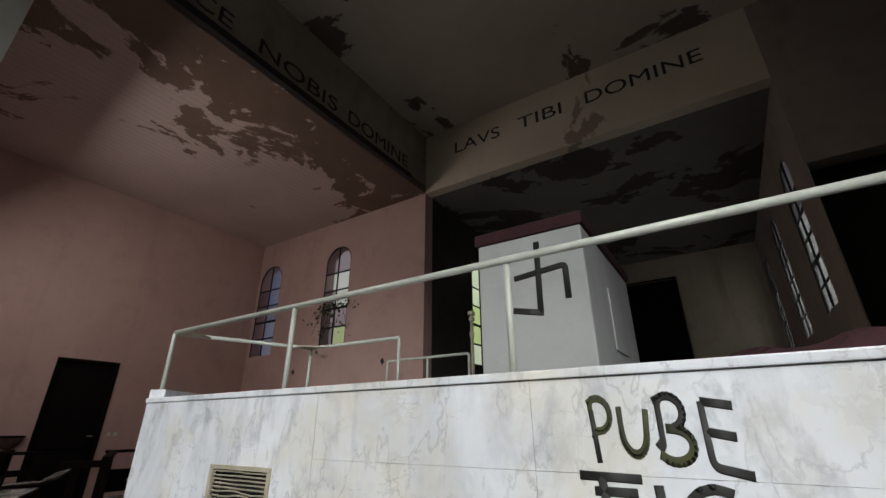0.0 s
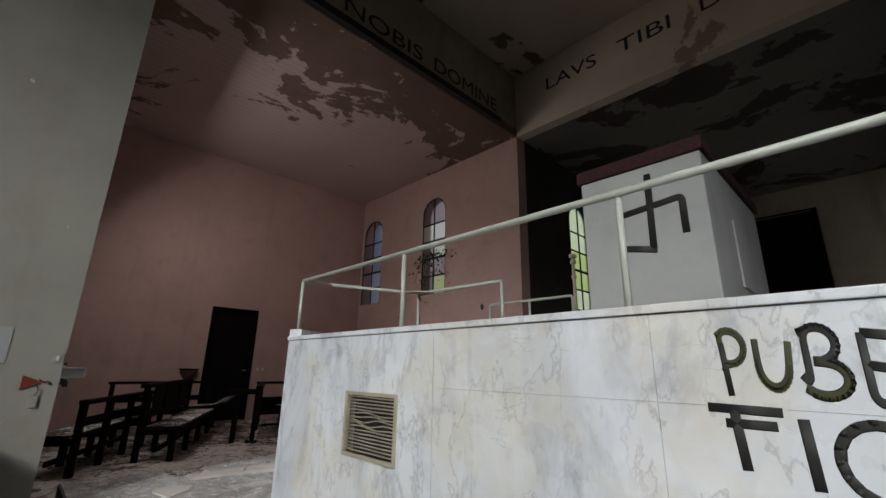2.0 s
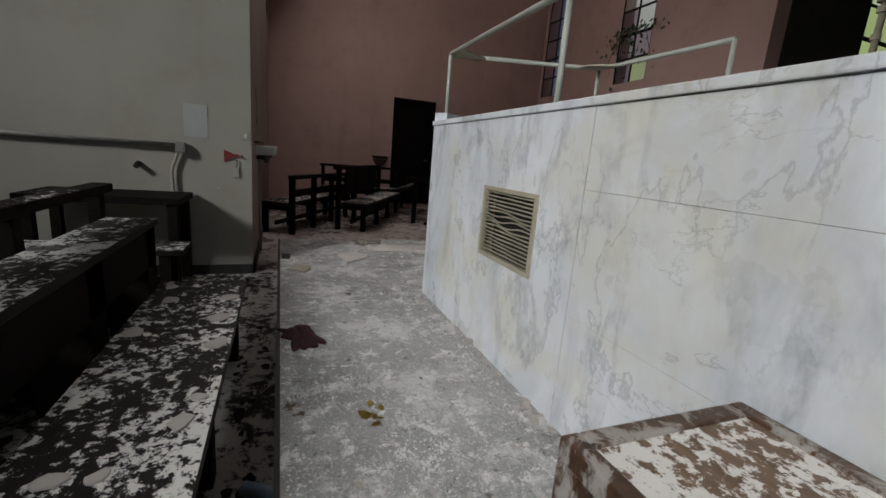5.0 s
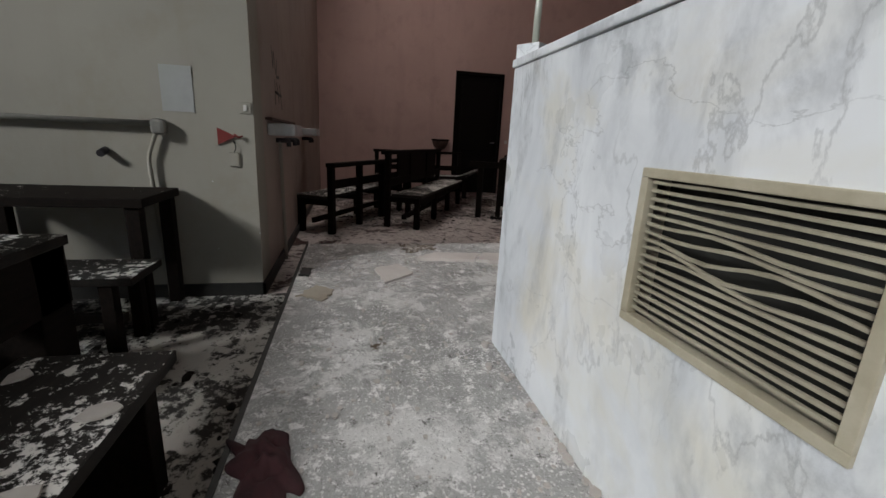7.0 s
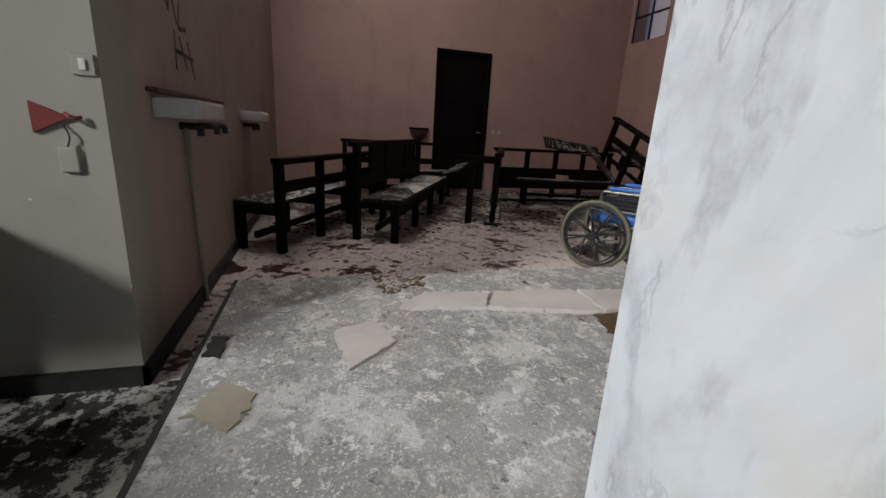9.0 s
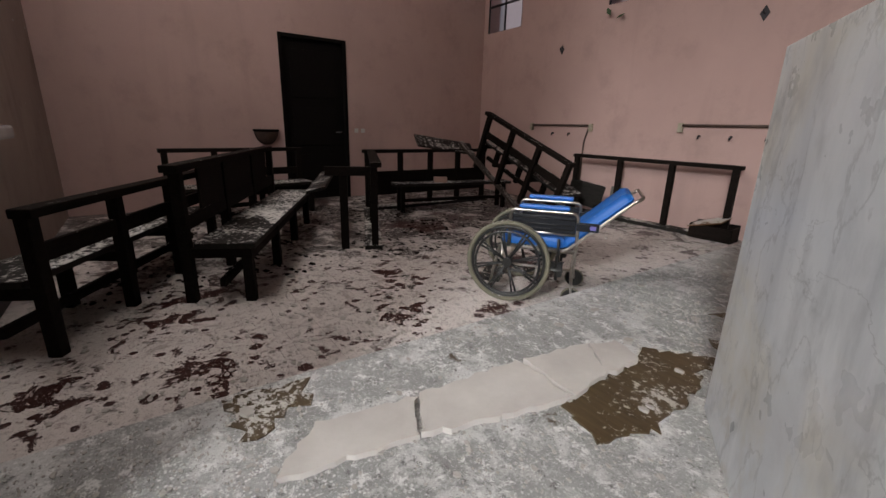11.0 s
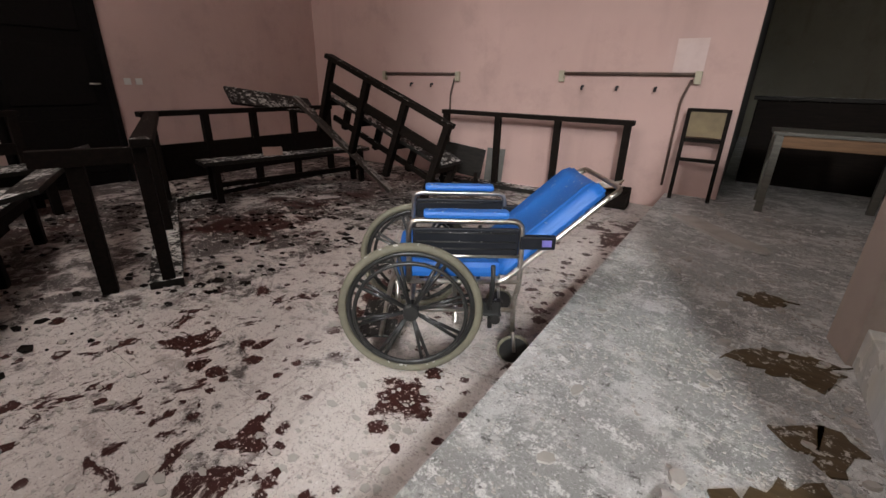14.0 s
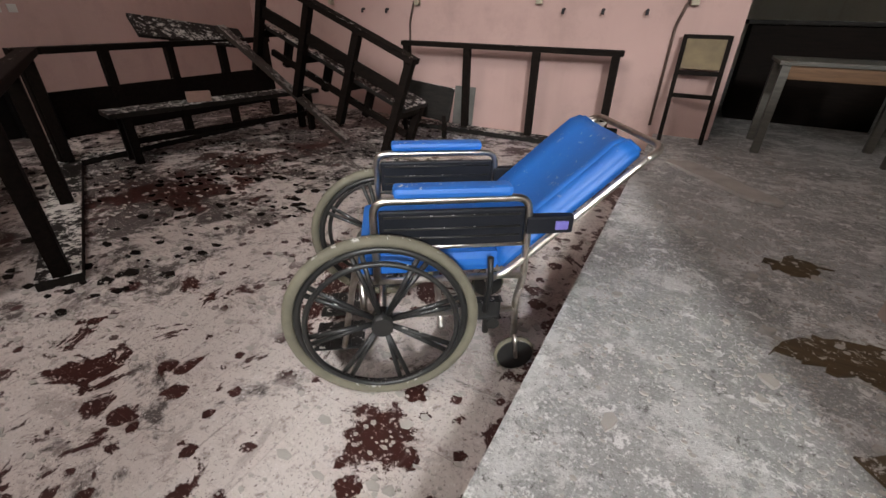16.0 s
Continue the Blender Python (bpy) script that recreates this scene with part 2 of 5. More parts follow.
def walkway():
    n = Nodes("plaster_strewn_cement", 0.88, spec=0.2)
    c = n.mix(n.ramp(n.noise(1.1, 8, 0.7), 0.35, 0.68), (0.25, 0.245, 0.235), (0.44, 0.435, 0.42))
    c = n.mix(n.math("MULTIPLY", n.ramp(n.noise(3.0, 10, 0.78), 0.50, 0.57), 0.75), c, (0.66, 0.65, 0.63))
    c = n.mix(n.ramp(n.noise(11, 10, 0.82, 0.2), 0.55, 0.57), c, (0.72, 0.71, 0.69))
    c = n.mix(n.ramp(n.noise(16, 9, 0.82), 0.58, 0.60), c, (0.15, 0.145, 0.135))
    grit = n.cells(60, n.shift((1, 1, 0.05)))
    c = n.mix(n.math("MULTIPLY", n.ramp(grit, 0.34, 0.28), n.ramp(n.noise(2.5, 7, 0.75), 0.52, 0.62)), c, (0.74, 0.73, 0.71))
    c = n.mix(n.ramp(n.noise(75, 5, 0.85), 0.57, 0.60), c, (0.74, 0.73, 0.71))
    c = n.mix(n.ramp(n.noise(110, 4, 0.85, vec=n.shift(move=(5, 5, 0))), 0.60, 0.63), c, (0.09, 0.085, 0.08))
    c = n.mix(n.ramp(n.noise(1.7, 8, 0.7, vec=n.shift(move=(9, 3, 0))), 0.66, 0.69), c, (0.10, 0.075, 0.05))
    return n.done(c, n.math("ADD", n.noise(14, 8, 0.75), n.math("MULTIPLY", n.noise(90, 4, 0.8), 0.5)), 0.6, 0.01)


M_TILE, M_WALK = tile_floor(), walkway()


def litter_floor():
    n = Nodes("blackened_littered_floor", 0.85, spec=0.25)
    c = n.mix(n.noise(3, 6), (0.02, 0.018, 0.016), (0.06, 0.055, 0.05))
    f = n.math("ADD", n.noise(13, 9, 0.78, 0.1), n.math("MULTIPLY", n.math("SUBTRACT", n.noise(1.6, 3), 0.5), 0.5))
    m = n.ramp(f, 0.48, 0.53)
    return n.done(n.mix(m, c, (0.48, 0.46, 0.42)), m, 0.5, 0.006)


M_LITTER = litter_floor()


def simple(name, a, b=None, rough=0.5, metal=0.0, scale=8.0, spec=0.5, flecks=0.0):
    n = Nodes(name, rough, metal, spec)
    c = n.mix(n.ramp(n.noise(scale, 6, 0.65), 0.35, 0.7), a, b or tuple(v * 0.7 for v in a))
    if flecks:
        c = n.mix(n.math("MULTIPLY", n.ramp(n.noise(38, 4, 0.7, 0.5), 0.665 - flecks, 0.68 - flecks), n.up()), c, (0.6, 0.58, 0.55))
    return n.done(c, n.noise(60, 3), 0.06, 0.004)


M_WHITE = simple("white_enamel", (0.50, 0.52, 0.46), (0.38, 0.40, 0.34), 0.35)
M_ALTAR = plaster("altar_grey_plaster", (0.47, 0.48, 0.46), (0.38, 0.39, 0.38), (0.25, 0.25, 0.23), 0.3)
M_MAROON = simple("maroon_cloth", (0.05, 0.011, 0.014), (0.022, 0.006, 0.008), 0.85, scale=14)
M_BLACK = simple("black_paint", (0.012, 0.012, 0.011), (0.025, 0.025, 0.022), 0.6)
M_OLIVE = simple("olive_black_spray", (0.05, 0.055, 0.012), (0.018, 0.018, 0.012), 0.7)
M_LETTER = simple("dark_painted_letters", (0.022, 0.02, 0.019), (0.04, 0.037, 0.034), 0.8)
M_BLUE = simple("blue_vinyl", (0.018, 0.15, 0.52), (0.013, 0.11, 0.42), 0.5, scale=3, flecks=0.0)
M_BLUETOP = simple("blue_vinyl_flecked", (0.018, 0.15, 0.52), (0.013, 0.11, 0.42), 0.5, scale=3, flecks=0.03)
M_NAVY = simple("dark_navy_vinyl", (0.008, 0.009, 0.013), (0.014, 0.015, 0.019), 0.5, spec=0.2)
M_PLASTIC = simple("black_plastic", (0.014, 0.014, 0.014), (0.022, 0.022, 0.02), 0.38, flecks=0.065)
M_RUBBER = simple("aged_grey_tyre", (0.17, 0.155, 0.11), (0.12, 0.11, 0.08), 0.75, flecks=0.06)
M_CHROME = simple("tarnished_chrome", (0.62, 0.60, 0.56), (0.38, 0.33, 0.27), 0.3, 1.0, scale=18)
M_IRON = simple("black_iron", (0.018, 0.015, 0.02), (0.03, 0.026, 0.03), 0.6)
M_GRILLE = simple("dull_beige_metal", (0.47, 0.43, 0.33), (0.34, 0.30, 0.21), 0.5, 0.15)
# grille beige in a darker copy, puts the vent's shade into the slats
M_SLAT = simple("shade_darkened_slats", (0.36, 0.33, 0.25), (0.22, 0.195, 0.14), 0.55, 0.15)
M_DULL = simple("dull_grey_paint", (0.22, 0.215, 0.19), (0.15, 0.145, 0.13), 0.7)
M_PIPE = simple("rusty_brown_pipe", (0.10, 0.06, 0.045), (0.05, 0.03, 0.024), 0.7)
M_CERAMIC = simple("white_glazed_ceramic", (0.62, 0.64, 0.64), (0.5, 0.52, 0.52), 0.25)
M_PAPER = simple("faded_paper", (0.62, 0.60, 0.58), (0.55, 0.53, 0.5), 0.85)
M_OLDPAPER = simple("yellowed_paper", (0.36, 0.37, 0.36), (0.33, 0.34, 0.33), 0.9)
M_RED = simple("faded_red_cloth", (0.20, 0.025, 0.02), (0.12, 0.014, 0.012), 0.8)
M_PLASTERBIT = simple("broken_plaster", (0.50, 0.47, 0.43), (0.38, 0.35, 0.32), 0.9, scale=6, spec=0.15)
M_RUST = dusty("brown_rotten_board", (0.055, 0.036, 0.017), (0.12, 0.082, 0.04), thr=0.58, scale=30)
M_TAN = simple("tan_cushion_fabric", (0.21, 0.16, 0.09), (0.15, 0.115, 0.07), 0.85)
M_LEAF = simple("ivy_leaf_green", (0.05, 0.085, 0.03), (0.035, 0.06, 0.02), 0.6)
M_BRASS = simple("brass_foil", (0.45, 0.33, 0.08), (0.3, 0.2, 0.05), 0.3, 1.0)
M_BOTTLE = simple("blue_plastic_bottle", (0.45, 0.60, 0.75), (0.3, 0.45, 0.62), 0.25)


def pane_mat(name, colour, rough=0.35):
    n = Nodes(name, rough, spec=0.4)
    n.b.inputs["Transmission Weight"].default_value = 0.9
    n.b.inputs["IOR"].default_value = 1.05
    return n.done(n.mix(n.noise(12, 4), colour, tuple(v * 0.8 for v in colour)))


M_PANES = [pane_mat("lilac_glass", (0.36, 0.29, 0.33)), pane_mat("pale_glass", (0.72, 0.72, 0.70)), pane_mat("green_glass", (0.56, 0.62, 0.36)), pane_mat("grey_lilac_glass", (0.25, 0.21, 0.235))]


def glow(name, colour, power):
    m = bpy.data.materials.new(name)
    m.use_nodes = True
    b = m.node_tree.nodes["Principled BSDF"]
    b.inputs["Base Color"].default_value = (*colour, 1)
    tex = m.node_tree.nodes.new("ShaderNodeTexNoise")
    tex.inputs["Scale"].default_value = 2.2
    mx = m.node_tree.nodes.new("ShaderNodeMix")
    mx.data_type = "RGBA"
    mx.inputs[6].default_value = (*colour, 1)
    mx.inputs[7].default_value = (0.85, 0.9, 0.85, 1)
    m.node_tree.links.new(tex.outputs["Fac"], mx.inputs[0])
    m.node_tree.links.new(mx.outputs[2], b.inputs["Emission Color"])
    b.inputs["Emission Strength"].default_value = power
    return m


M_OUT = glow("daylight_outside", (0.62, 0.66, 0.62), 0.75)
M_OUT2 = glow("foliage_outside", (0.62, 0.72, 0.42), 0.9)
M_OUT3 = glow("white_sky_outside", (0.86, 0.9, 0.9), 1.9)

# ---- mesh helpers ----


def mesh_of(name, bm, mat):
    me = bpy.data.meshes.new(name)
    bm.to_mesh(me)
    bm.free()
    me.materials.append(mat)
    return me


def part(name, bm, mat, parent=None, label=""):
    ob = new(name, mesh_of(name, bm, mat))
    if parent:
        ob.parent = parent
    return tagged(ob, label)


def thing(name, label, category, m=None, group="", kind=""):
    ob = new(name)
    ob.empty_display_size = 0.1
    if m is not None:
        ob.matrix_world = m
    return tagged(ob, label, category, group, kind)


def box(bm, x0, x1, y0, y1, z0, z1, m=None, bevel=0.0):
    b2 = bmesh.new()
    bmesh.ops.create_cube(b2, size=1)
    for v in b2.verts:
        v.co = Vector(((x0 + x1) / 2 + v.co.x * (x1 - x0), (y0 + y1) / 2 + v.co.y * (y1 - y0), (z0 + z1) / 2 + v.co.z * (z1 - z0)))
    if bevel:
        bmesh.ops.bevel(b2, geom=b2.edges[:], offset=bevel, segments=2, affect="EDGES", profile=0.6)
    if m is not None:
        b2.transform(m)
    me = bpy.data.meshes.new("tmp")
    b2.to_mesh(me)
    b2.free()
    bm.from_mesh(me)
    bpy.data.meshes.remove(me)
    return bm


def cube(x0, x1, y0, y1, z0, z1, bevel=0.0, m=None):
    return box(bmesh.new(), x0, x1, y0, y1, z0, z1, m, bevel)


def tube(pts, r, seg=10, closed=False, bm=None):
    """A round bar along points, with mitred joints."""
    bm = bm or bmesh.new()
    pts = [Vector(p) for p in pts]
    rings, n = [], len(pts)
    ref = None
    for i, p in enumerate(pts):
        a = pts[(i - 1) % n] if closed or i else p
        b = pts[(i + 1) % n] if closed or i < n - 1 else p
        d = (b - a).normalized()
        if ref is None:
            ref = d.orthogonal().normalized()
        ref = (ref - d * ref.dot(d)).normalized()
        s = d.cross(ref)
        rings.append([bm.verts.new(p + r * (math.cos(k * 2 * math.pi / seg) * ref + math.sin(k * 2 * math.pi / seg) * s)) for k in range(seg)])
    for i in range(n if closed else n - 1):
        A, B = rings[i], rings[(i + 1) % n]
        for k in range(seg):
            f = bm.faces.new((A[k], A[(k + 1) % seg], B[(k + 1) % seg], B[k]))
            f.smooth = True
    if not closed:
        bm.faces.new(rings[0][::-1])
        bm.faces.new(rings[-1])
    return bm


def bend(pts, r, steps=5):
    """Rounds the corners of a line of points."""
    pts = [Vector(p) for p in pts]
    out = [pts[0]]
    for a, b, c in zip(pts, pts[1:], pts[2:]):
        p, q = b + (a - b).normalized() * r, b + (c - b).normalized() * r
        for k in range(steps + 1):
            t = k / steps
            out.append(p * (1 - t) ** 2 + b * 2 * t * (1 - t) + q * t * t)
    return out + [pts[-1]]


def ring(radius, r, seg=48, tseg=10, z=0.0):
    return tube([(radius * math.cos(k * 2 * math.pi / seg), radius * math.sin(k * 2 * math.pi / seg), z) for k in range(seg)], r, tseg, True)


def prism(outline, z0, z1, m=None, bm=None):
    """An upright prism over an outline of (x, y)."""
    bm = bm or bmesh.new()
    lo = [bm.verts.new((x, y, z0)) for x, y in outline]
    hi = [bm.verts.new((x, y, z1)) for x, y in outline]
    n = len(outline)
    fs = [bm.faces.new(lo[::-1]), bm.faces.new(hi)]
    fs += [bm.faces.new((lo[i], lo[(i + 1) % n], hi[(i + 1) % n], hi[i])) for i in range(n)]
    if m is not None:
        bmesh.ops.transform(bm, matrix=m, verts=lo + hi)
    bmesh.ops.recalc_face_normals(bm, faces=fs)
    return bm


def ragged(rx, ry, n, rnd):
    """An uneven outline round the origin."""
    a0 = rnd.random() * 6
    return [((0.7 + 0.45 * rnd.random()) * rx * math.cos(a0 + k * 2 * math.pi / n), (0.7 + 0.45 * rnd.random()) * ry * math.sin(a0 + k * 2 * math.pi / n)) for k in range(n)]


def structure(name, bm, mat, label="", category=""):
    return tagged(part(name, bm, mat), label, category, kind="structure")


def wall_with_holes(axis, at, depth, lo, hi, z0, z1, holes):
    """A wall across axis ('x' or 'y') from at to at + depth; holes are (lo, hi, z0, z1), not overlapping along the wall."""
    bm = bmesh.new()

    def put(a, b, c, d):
        if b - a > 1e-4 and d - c > 1e-4:
            if axis == "y":
                box(bm, a, b, min(at, at + depth), max(at, at + depth), c, d)
            else:
                box(bm, min(at, at + depth), max(at, at + depth), a, b, c, d)
    x = lo
    for a, b, c, d in sorted(holes):
        put(x, a, z0, z1)
        put(a, b, z0, c)
        put(a, b, d, z1)
        x = b
    put(x, hi, z0, z1)
    return bm
# ---- structure ----
LOW, NORTH, WEST, CEIL, TOP = -0.17, 7.44, -11.0, 6.17, 7.75
EASTX, CX, FAR, PX = 1.85, 1.6, 15.1, -5.03
structure("floor", cube(WEST - 0.3, EASTX + 3.6, -9.3, FAR + 0.3, LOW - 0.2, LOW), M_TILE, "burgundy tiled floor under white plaster dust", "floor")
structure("floor_nave", cube(-4.70, EASTX, -9.0, 0.82, LOW, LOW + 0.004), M_LITTER, "blackened nave floor strewn with flakes", "floor")
walk_bm = cube(-5.5, EASTX, 0.84, FAR, LOW, 0.0)
structure("pavement", walk_bm, M_WALK, "raised grey cement walkway covered in plaster debris", "floor")
structure("step_edge", cube(-5.5, EASTX, 0.82, 0.84, LOW, 0.003), M_BLACK, "dark edge strip of the raised walkway", "trim")

WIN = [(-10.42, 0.92), (-7.72, 0.86)]
W0, W1 = 2.86, 5.42
structure("wall_north", wall_with_holes("y", NORTH, 0.3, WEST, PX, LOW, CEIL, [(c - w / 2, c + w / 2, W0, W1) for c, w in WIN]), M_PINK, "pink plaster wall with arched windows", "wall")
DY0, DY1, DZ = 3.42, 4.5, 2.40
structure("wall_west", wall_with_holes("x", WEST, -0.3, 0.2, NORTH, LOW, CEIL, [(DY0, DY1, LOW, DZ)]), M_PINK, "pink plaster wall with a black door", "wall")
SW = [(-10.3, -9.5, 3.4, 5.6), (-7.9, -7.1, 3.4, 5.6)]
structure("wall_south_arm", wall_with_holes("y", 0.60, -0.3, WEST, -5.0, LOW, CEIL, SW), M_DRAB, "pink plaster wall above wash basins", "wall")
structure("wall_nave_west", cube(-5.0, -4.70, -9.0, 0.60, LOW, TOP), M_CREAM, "cream painted pier and nave wall", "wall")
# end wall out of view; both openings are made for the added nave lamps
structure("wall_nave_south", wall_with_holes("y", -9.0, -0.3, -5.0, EASTX + 0.3, LOW, TOP, [(-4.0, -1.2, 0.4, 4.2), (0.0, 1.8, 5.3, 7.2)]), M_CREAM, "unseen cream nave end wall with openings for added lamps", "wall")
structure("wall_arm_west", wall_with_holes("x", PX, -0.08, NORTH + 0.3, FAR, LOW, CEIL, [(9.6, 10.5, 2.5, 5.2)]), M_DARKROOM, "dark grey chancel wall with a window", "wall")
structure("wall_far", cube(PX - 0.3, CX + 0.3, FAR, FAR + 0.3, LOW, CEIL), M_BEIGE, "dim beige end wall", "wall")
EW = [(8.4, 9.3, 2.75, 5.35), (10.98, 11.88, 2.75, 5.35), (13.75, 14.6, 2.75, 5.35)]
# wall out of view; its second opening only serves the added nave lamp
structure("wall_east", wall_with_holes("x", EASTX, 0.3, -9.0, NORTH, LOW, TOP, [(2.6, NORTH, LOW, TOP), (-2.6, -0.2, 2.4, 4.8)]), M_GREY, "unseen grey east wall with an opening for an added lamp", "wall")
structure("wall_chancel_east", wall_with_holes("x", CX, 0.06, NORTH + 0.3, FAR, LOW, CEIL, EW), M_DRAB, "drab chancel wall with tall windows", "wall")
structure("wall_arm_north", wall_with_holes("y", NORTH, 0.3, CX, 5.2, LOW, TOP, [(CX + 0.02, 3.3, LOW, 4.56)]), M_DRAB, "drab plaster wall beside a black opening", "wall")
# unseen walls, added to stop light leaking through the side arm
structure("wall_arm_east_unseen", cube(5.2, 5.4, 2.3, NORTH + 0.3, LOW, TOP), M_DARKROOM, "unseen near-black end wall closing the side arm", "wall")
structure("wall_arm_south_unseen", cube(EASTX + 0.3, 5.2, 2.3, 2.6, LOW, TOP), M_DARKROOM, "unseen near-black wall closing the side arm", "wall")
structure("ceiling_arm", cube(EASTX + 0.3, 5.4, 2.3, NORTH + 0.3, TOP, TOP + 0.2), M_CEIL_C, "stained ceiling of the side arm", "ceiling")
# closed box added behind the opening so that it stays black
dark_box = box(cube(CX + 0.06, 3.5, 8.15, 8.25, LOW, 4.8), 3.3, 3.5, NORTH + 0.3, 8.15, LOW, 4.8)
structure("wall_dark_box", box(dark_box, CX + 0.06, 3.3, NORTH + 0.3, 8.15, 4.6, 4.8), M_DARKROOM, "near-black box added behind the side opening", "wall")
structure("ceiling_west", cube(WEST - 0.3, PX, 0.17, NORTH + 0.3, CEIL, CEIL + 0.2), M_CEIL_W, "pink ceiling with peeled brown patches", "ceiling")
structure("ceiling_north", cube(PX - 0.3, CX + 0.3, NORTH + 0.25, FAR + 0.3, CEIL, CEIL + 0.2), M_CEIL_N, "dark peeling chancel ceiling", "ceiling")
structure("ceiling_crossing", cube(PX - 0.3, EASTX + 0.3, -9.3, NORTH + 0.3, TOP, TOP + 0.2), M_CEIL_C, "stained brown crossing ceiling", "ceiling")
structure("frieze_north", cube(PX, CX, NORTH, NORTH + 0.25, CEIL, TOP), M_BAND, "lettered plaster frieze over the chancel", "frieze")
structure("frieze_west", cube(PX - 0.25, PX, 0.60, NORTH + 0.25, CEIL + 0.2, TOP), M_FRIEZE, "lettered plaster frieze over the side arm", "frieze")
# black bar stands in for the shaded underside of the beam
structure("shade_strip_west", cube(PX - 0.02, PX + 0.10, 0.5, 6.75, CEIL + 0.0, CEIL + 0.13), M_IRON, "black strip for the shaded underside below the frieze", "trim")
bb = bmesh.new()
box(bb, -4.70, -4.68, -4, 0.62, LOW, LOW + 0.09)
box(bb, -8.8, -4.68, 0.60, 0.62, LOW, LOW + 0.09)
structure("baseboard", bb, M_BLACK, "low black skirting", "baseboard")


def words(name, text, size, m, mat, parent, label, stretch=1.0):
    c = bpy.data.curves.new(name, "FONT")
    c.body, c.size, c.extrude = text, size, 0.002
    tmp = bpy.data.objects.new(name, c)
    scene.collection.objects.link(tmp)
    bpy.context.view_layer.update()
    me = bpy.data.meshes.new_from_object(tmp.evaluated_get(bpy.context.evaluated_depsgraph_get()))
    bpy.data.objects.remove(tmp)
    me.materials.clear()
    me.materials.append(mat)
    ob = new(name, me)
    xs = [v.co.x for v in me.vertices]
    w = max(xs) - min(xs)
    s = stretch / w
    ob.matrix_world = m @ Matrix.Diagonal((s, 1, 1, 1)) @ Matrix.Translation((-min(xs), 0, 0))
    return tagged(ob, label, "lettering")


for text, x0, x1 in (("LAVS", -4.2, -3.05), ("TIBI", -2.62, -1.66), ("DOMINE", -1.18, 0.85)):
    words("painted_word", text, 0.42, pose(x0, NORTH - 0.004, 6.98, 90, 0, 0), M_LETTER, None, "dark capital letters " + text + " on the frieze", x1 - x0)
for text, y0, y1 in (("NOBIS", 2.9, 4.55), ("DOMINE", 4.85, 6.72), ("VOCE", 1.0, 2.45)):
    words("painted_word", text if text != "VOCE" else "CE", 0.42, pose(PX + 0.004, y0 if text != "VOCE" else 1.85, 6.48, 90, 0, 90), M_LETTER, None, "dark capital letters on the side frieze", (y1 - y0) if text != "VOCE" else 0.6)

# ---- windows ----


def arch_points(w, z0, z1, n=14):
    r = w / 2
    return [(-r, z0), (r, z0)] + [(r * math.cos(k * math.pi / n), z1 - r + r * math.sin(k * math.pi / n)) for k in range(n + 1)]


def window(name, m, w, z0, z1, rows, label, wallmat, deep=0.28, glass="lilac"):
    """An arched iron window: local x along the wall, y into the wall."""
    t = thing(name, label, "window", m, kind="structure")
    outline = arch_points(w, z0, z1)
    part("window_frame", tube([(x, 0.02, z) for x, z in outline], 0.022, 6, True), M_IRON, t)
    bars = tube([(0, 0.02, z0), (0, 0.02, z1)], 0.02, 6)
    part("glazing_bar", bars, M_IRON, t)
    r = w / 2
    zs = [z0 + (z1 - r * 0.55 - z0) * k / rows for k in range(rows + 1)]
    for z in zs[1:-1]:
        part("glazing_bar", tube([(-r, 0.02, z), (r, 0.02, z)], 0.022 if z != zs[2] else 0.032, 6), M_IRON, t)
    rnd = random.Random(name)
    for k in range(rows):
        for s in (0, 1):
            a, b = (-r, 0) if s == 0 else (0, r)
            lo, hi = zs[k], zs[k + 1] if k < rows - 1 else z1
            if k == rows - 1:
                pts = [(a, lo), (b, lo)]
                arc = [(x, z) for x, z in outline[2:] if a - 1e-6 <= x <= b + 1e-6 and z > lo]
                pts += arc
                bm = prism([(x, z) for x, z in pts], 0, 0.006)
            else:
                bm = prism([(a, lo), (b, lo), (b, hi), (a, hi)], 0, 0.006)
            bm.transform(Matrix(((1, 0, 0, 0), (0, 0, 1, 0.03), (0, 1, 0, 0), (0, 0, 0, 1))))
            kind = 0 if (k + s) % 3 else 3
            if glass == "pale":
                # darker glass in the top two rows stands in for shade outside
                kind = 1 if k < rows - 2 else 3
            elif glass == "green":
                kind = 2 if k in (1, 2) else 1
            elif glass == "mixed":
                kind = 1 if k == rows - 2 or (k == 2 and s == 1) else 2 if k == 0 and s == 1 else kind
            pane = part("pane", bm, M_PANES[kind], t)
            pane.visible_shadow = False
    # spandrels that round the head of the opening
    for s in (-1, 1):
        pts = [(s * r, z1 - r)] + [(s * r * math.cos(j * math.pi / 16), z1 - r + r * math.sin(j * math.pi / 16)) for j in range(9)] + [(s * r, z1)]
        bm = prism(pts, 0, deep)
        bm.transform(Matrix(((1, 0, 0, 0), (0, 0, 1, 0.003), (0, 1, 0, 0), (0, 0, 0, 1))))
        part("arch_corner", bm, wallmat, t)
    return t


for i, (c, w) in enumerate(WIN):
    window("window_%d" % (i + 1), pose(c, NORTH, 0), w, W0, W1, 5, "arched iron window with lilac and clear panes", M_PINK, glass="mixed" if i else "lilac")
for i, (a, b, c, d) in enumerate(EW):
    window("window_%d" % (i + 3), pose(CX, (a + b) / 2, 0, 0, 0, -90), b - a, c, d, 6, "tall arched window in the dim east wall", M_DRAB, 0.055, "pale")
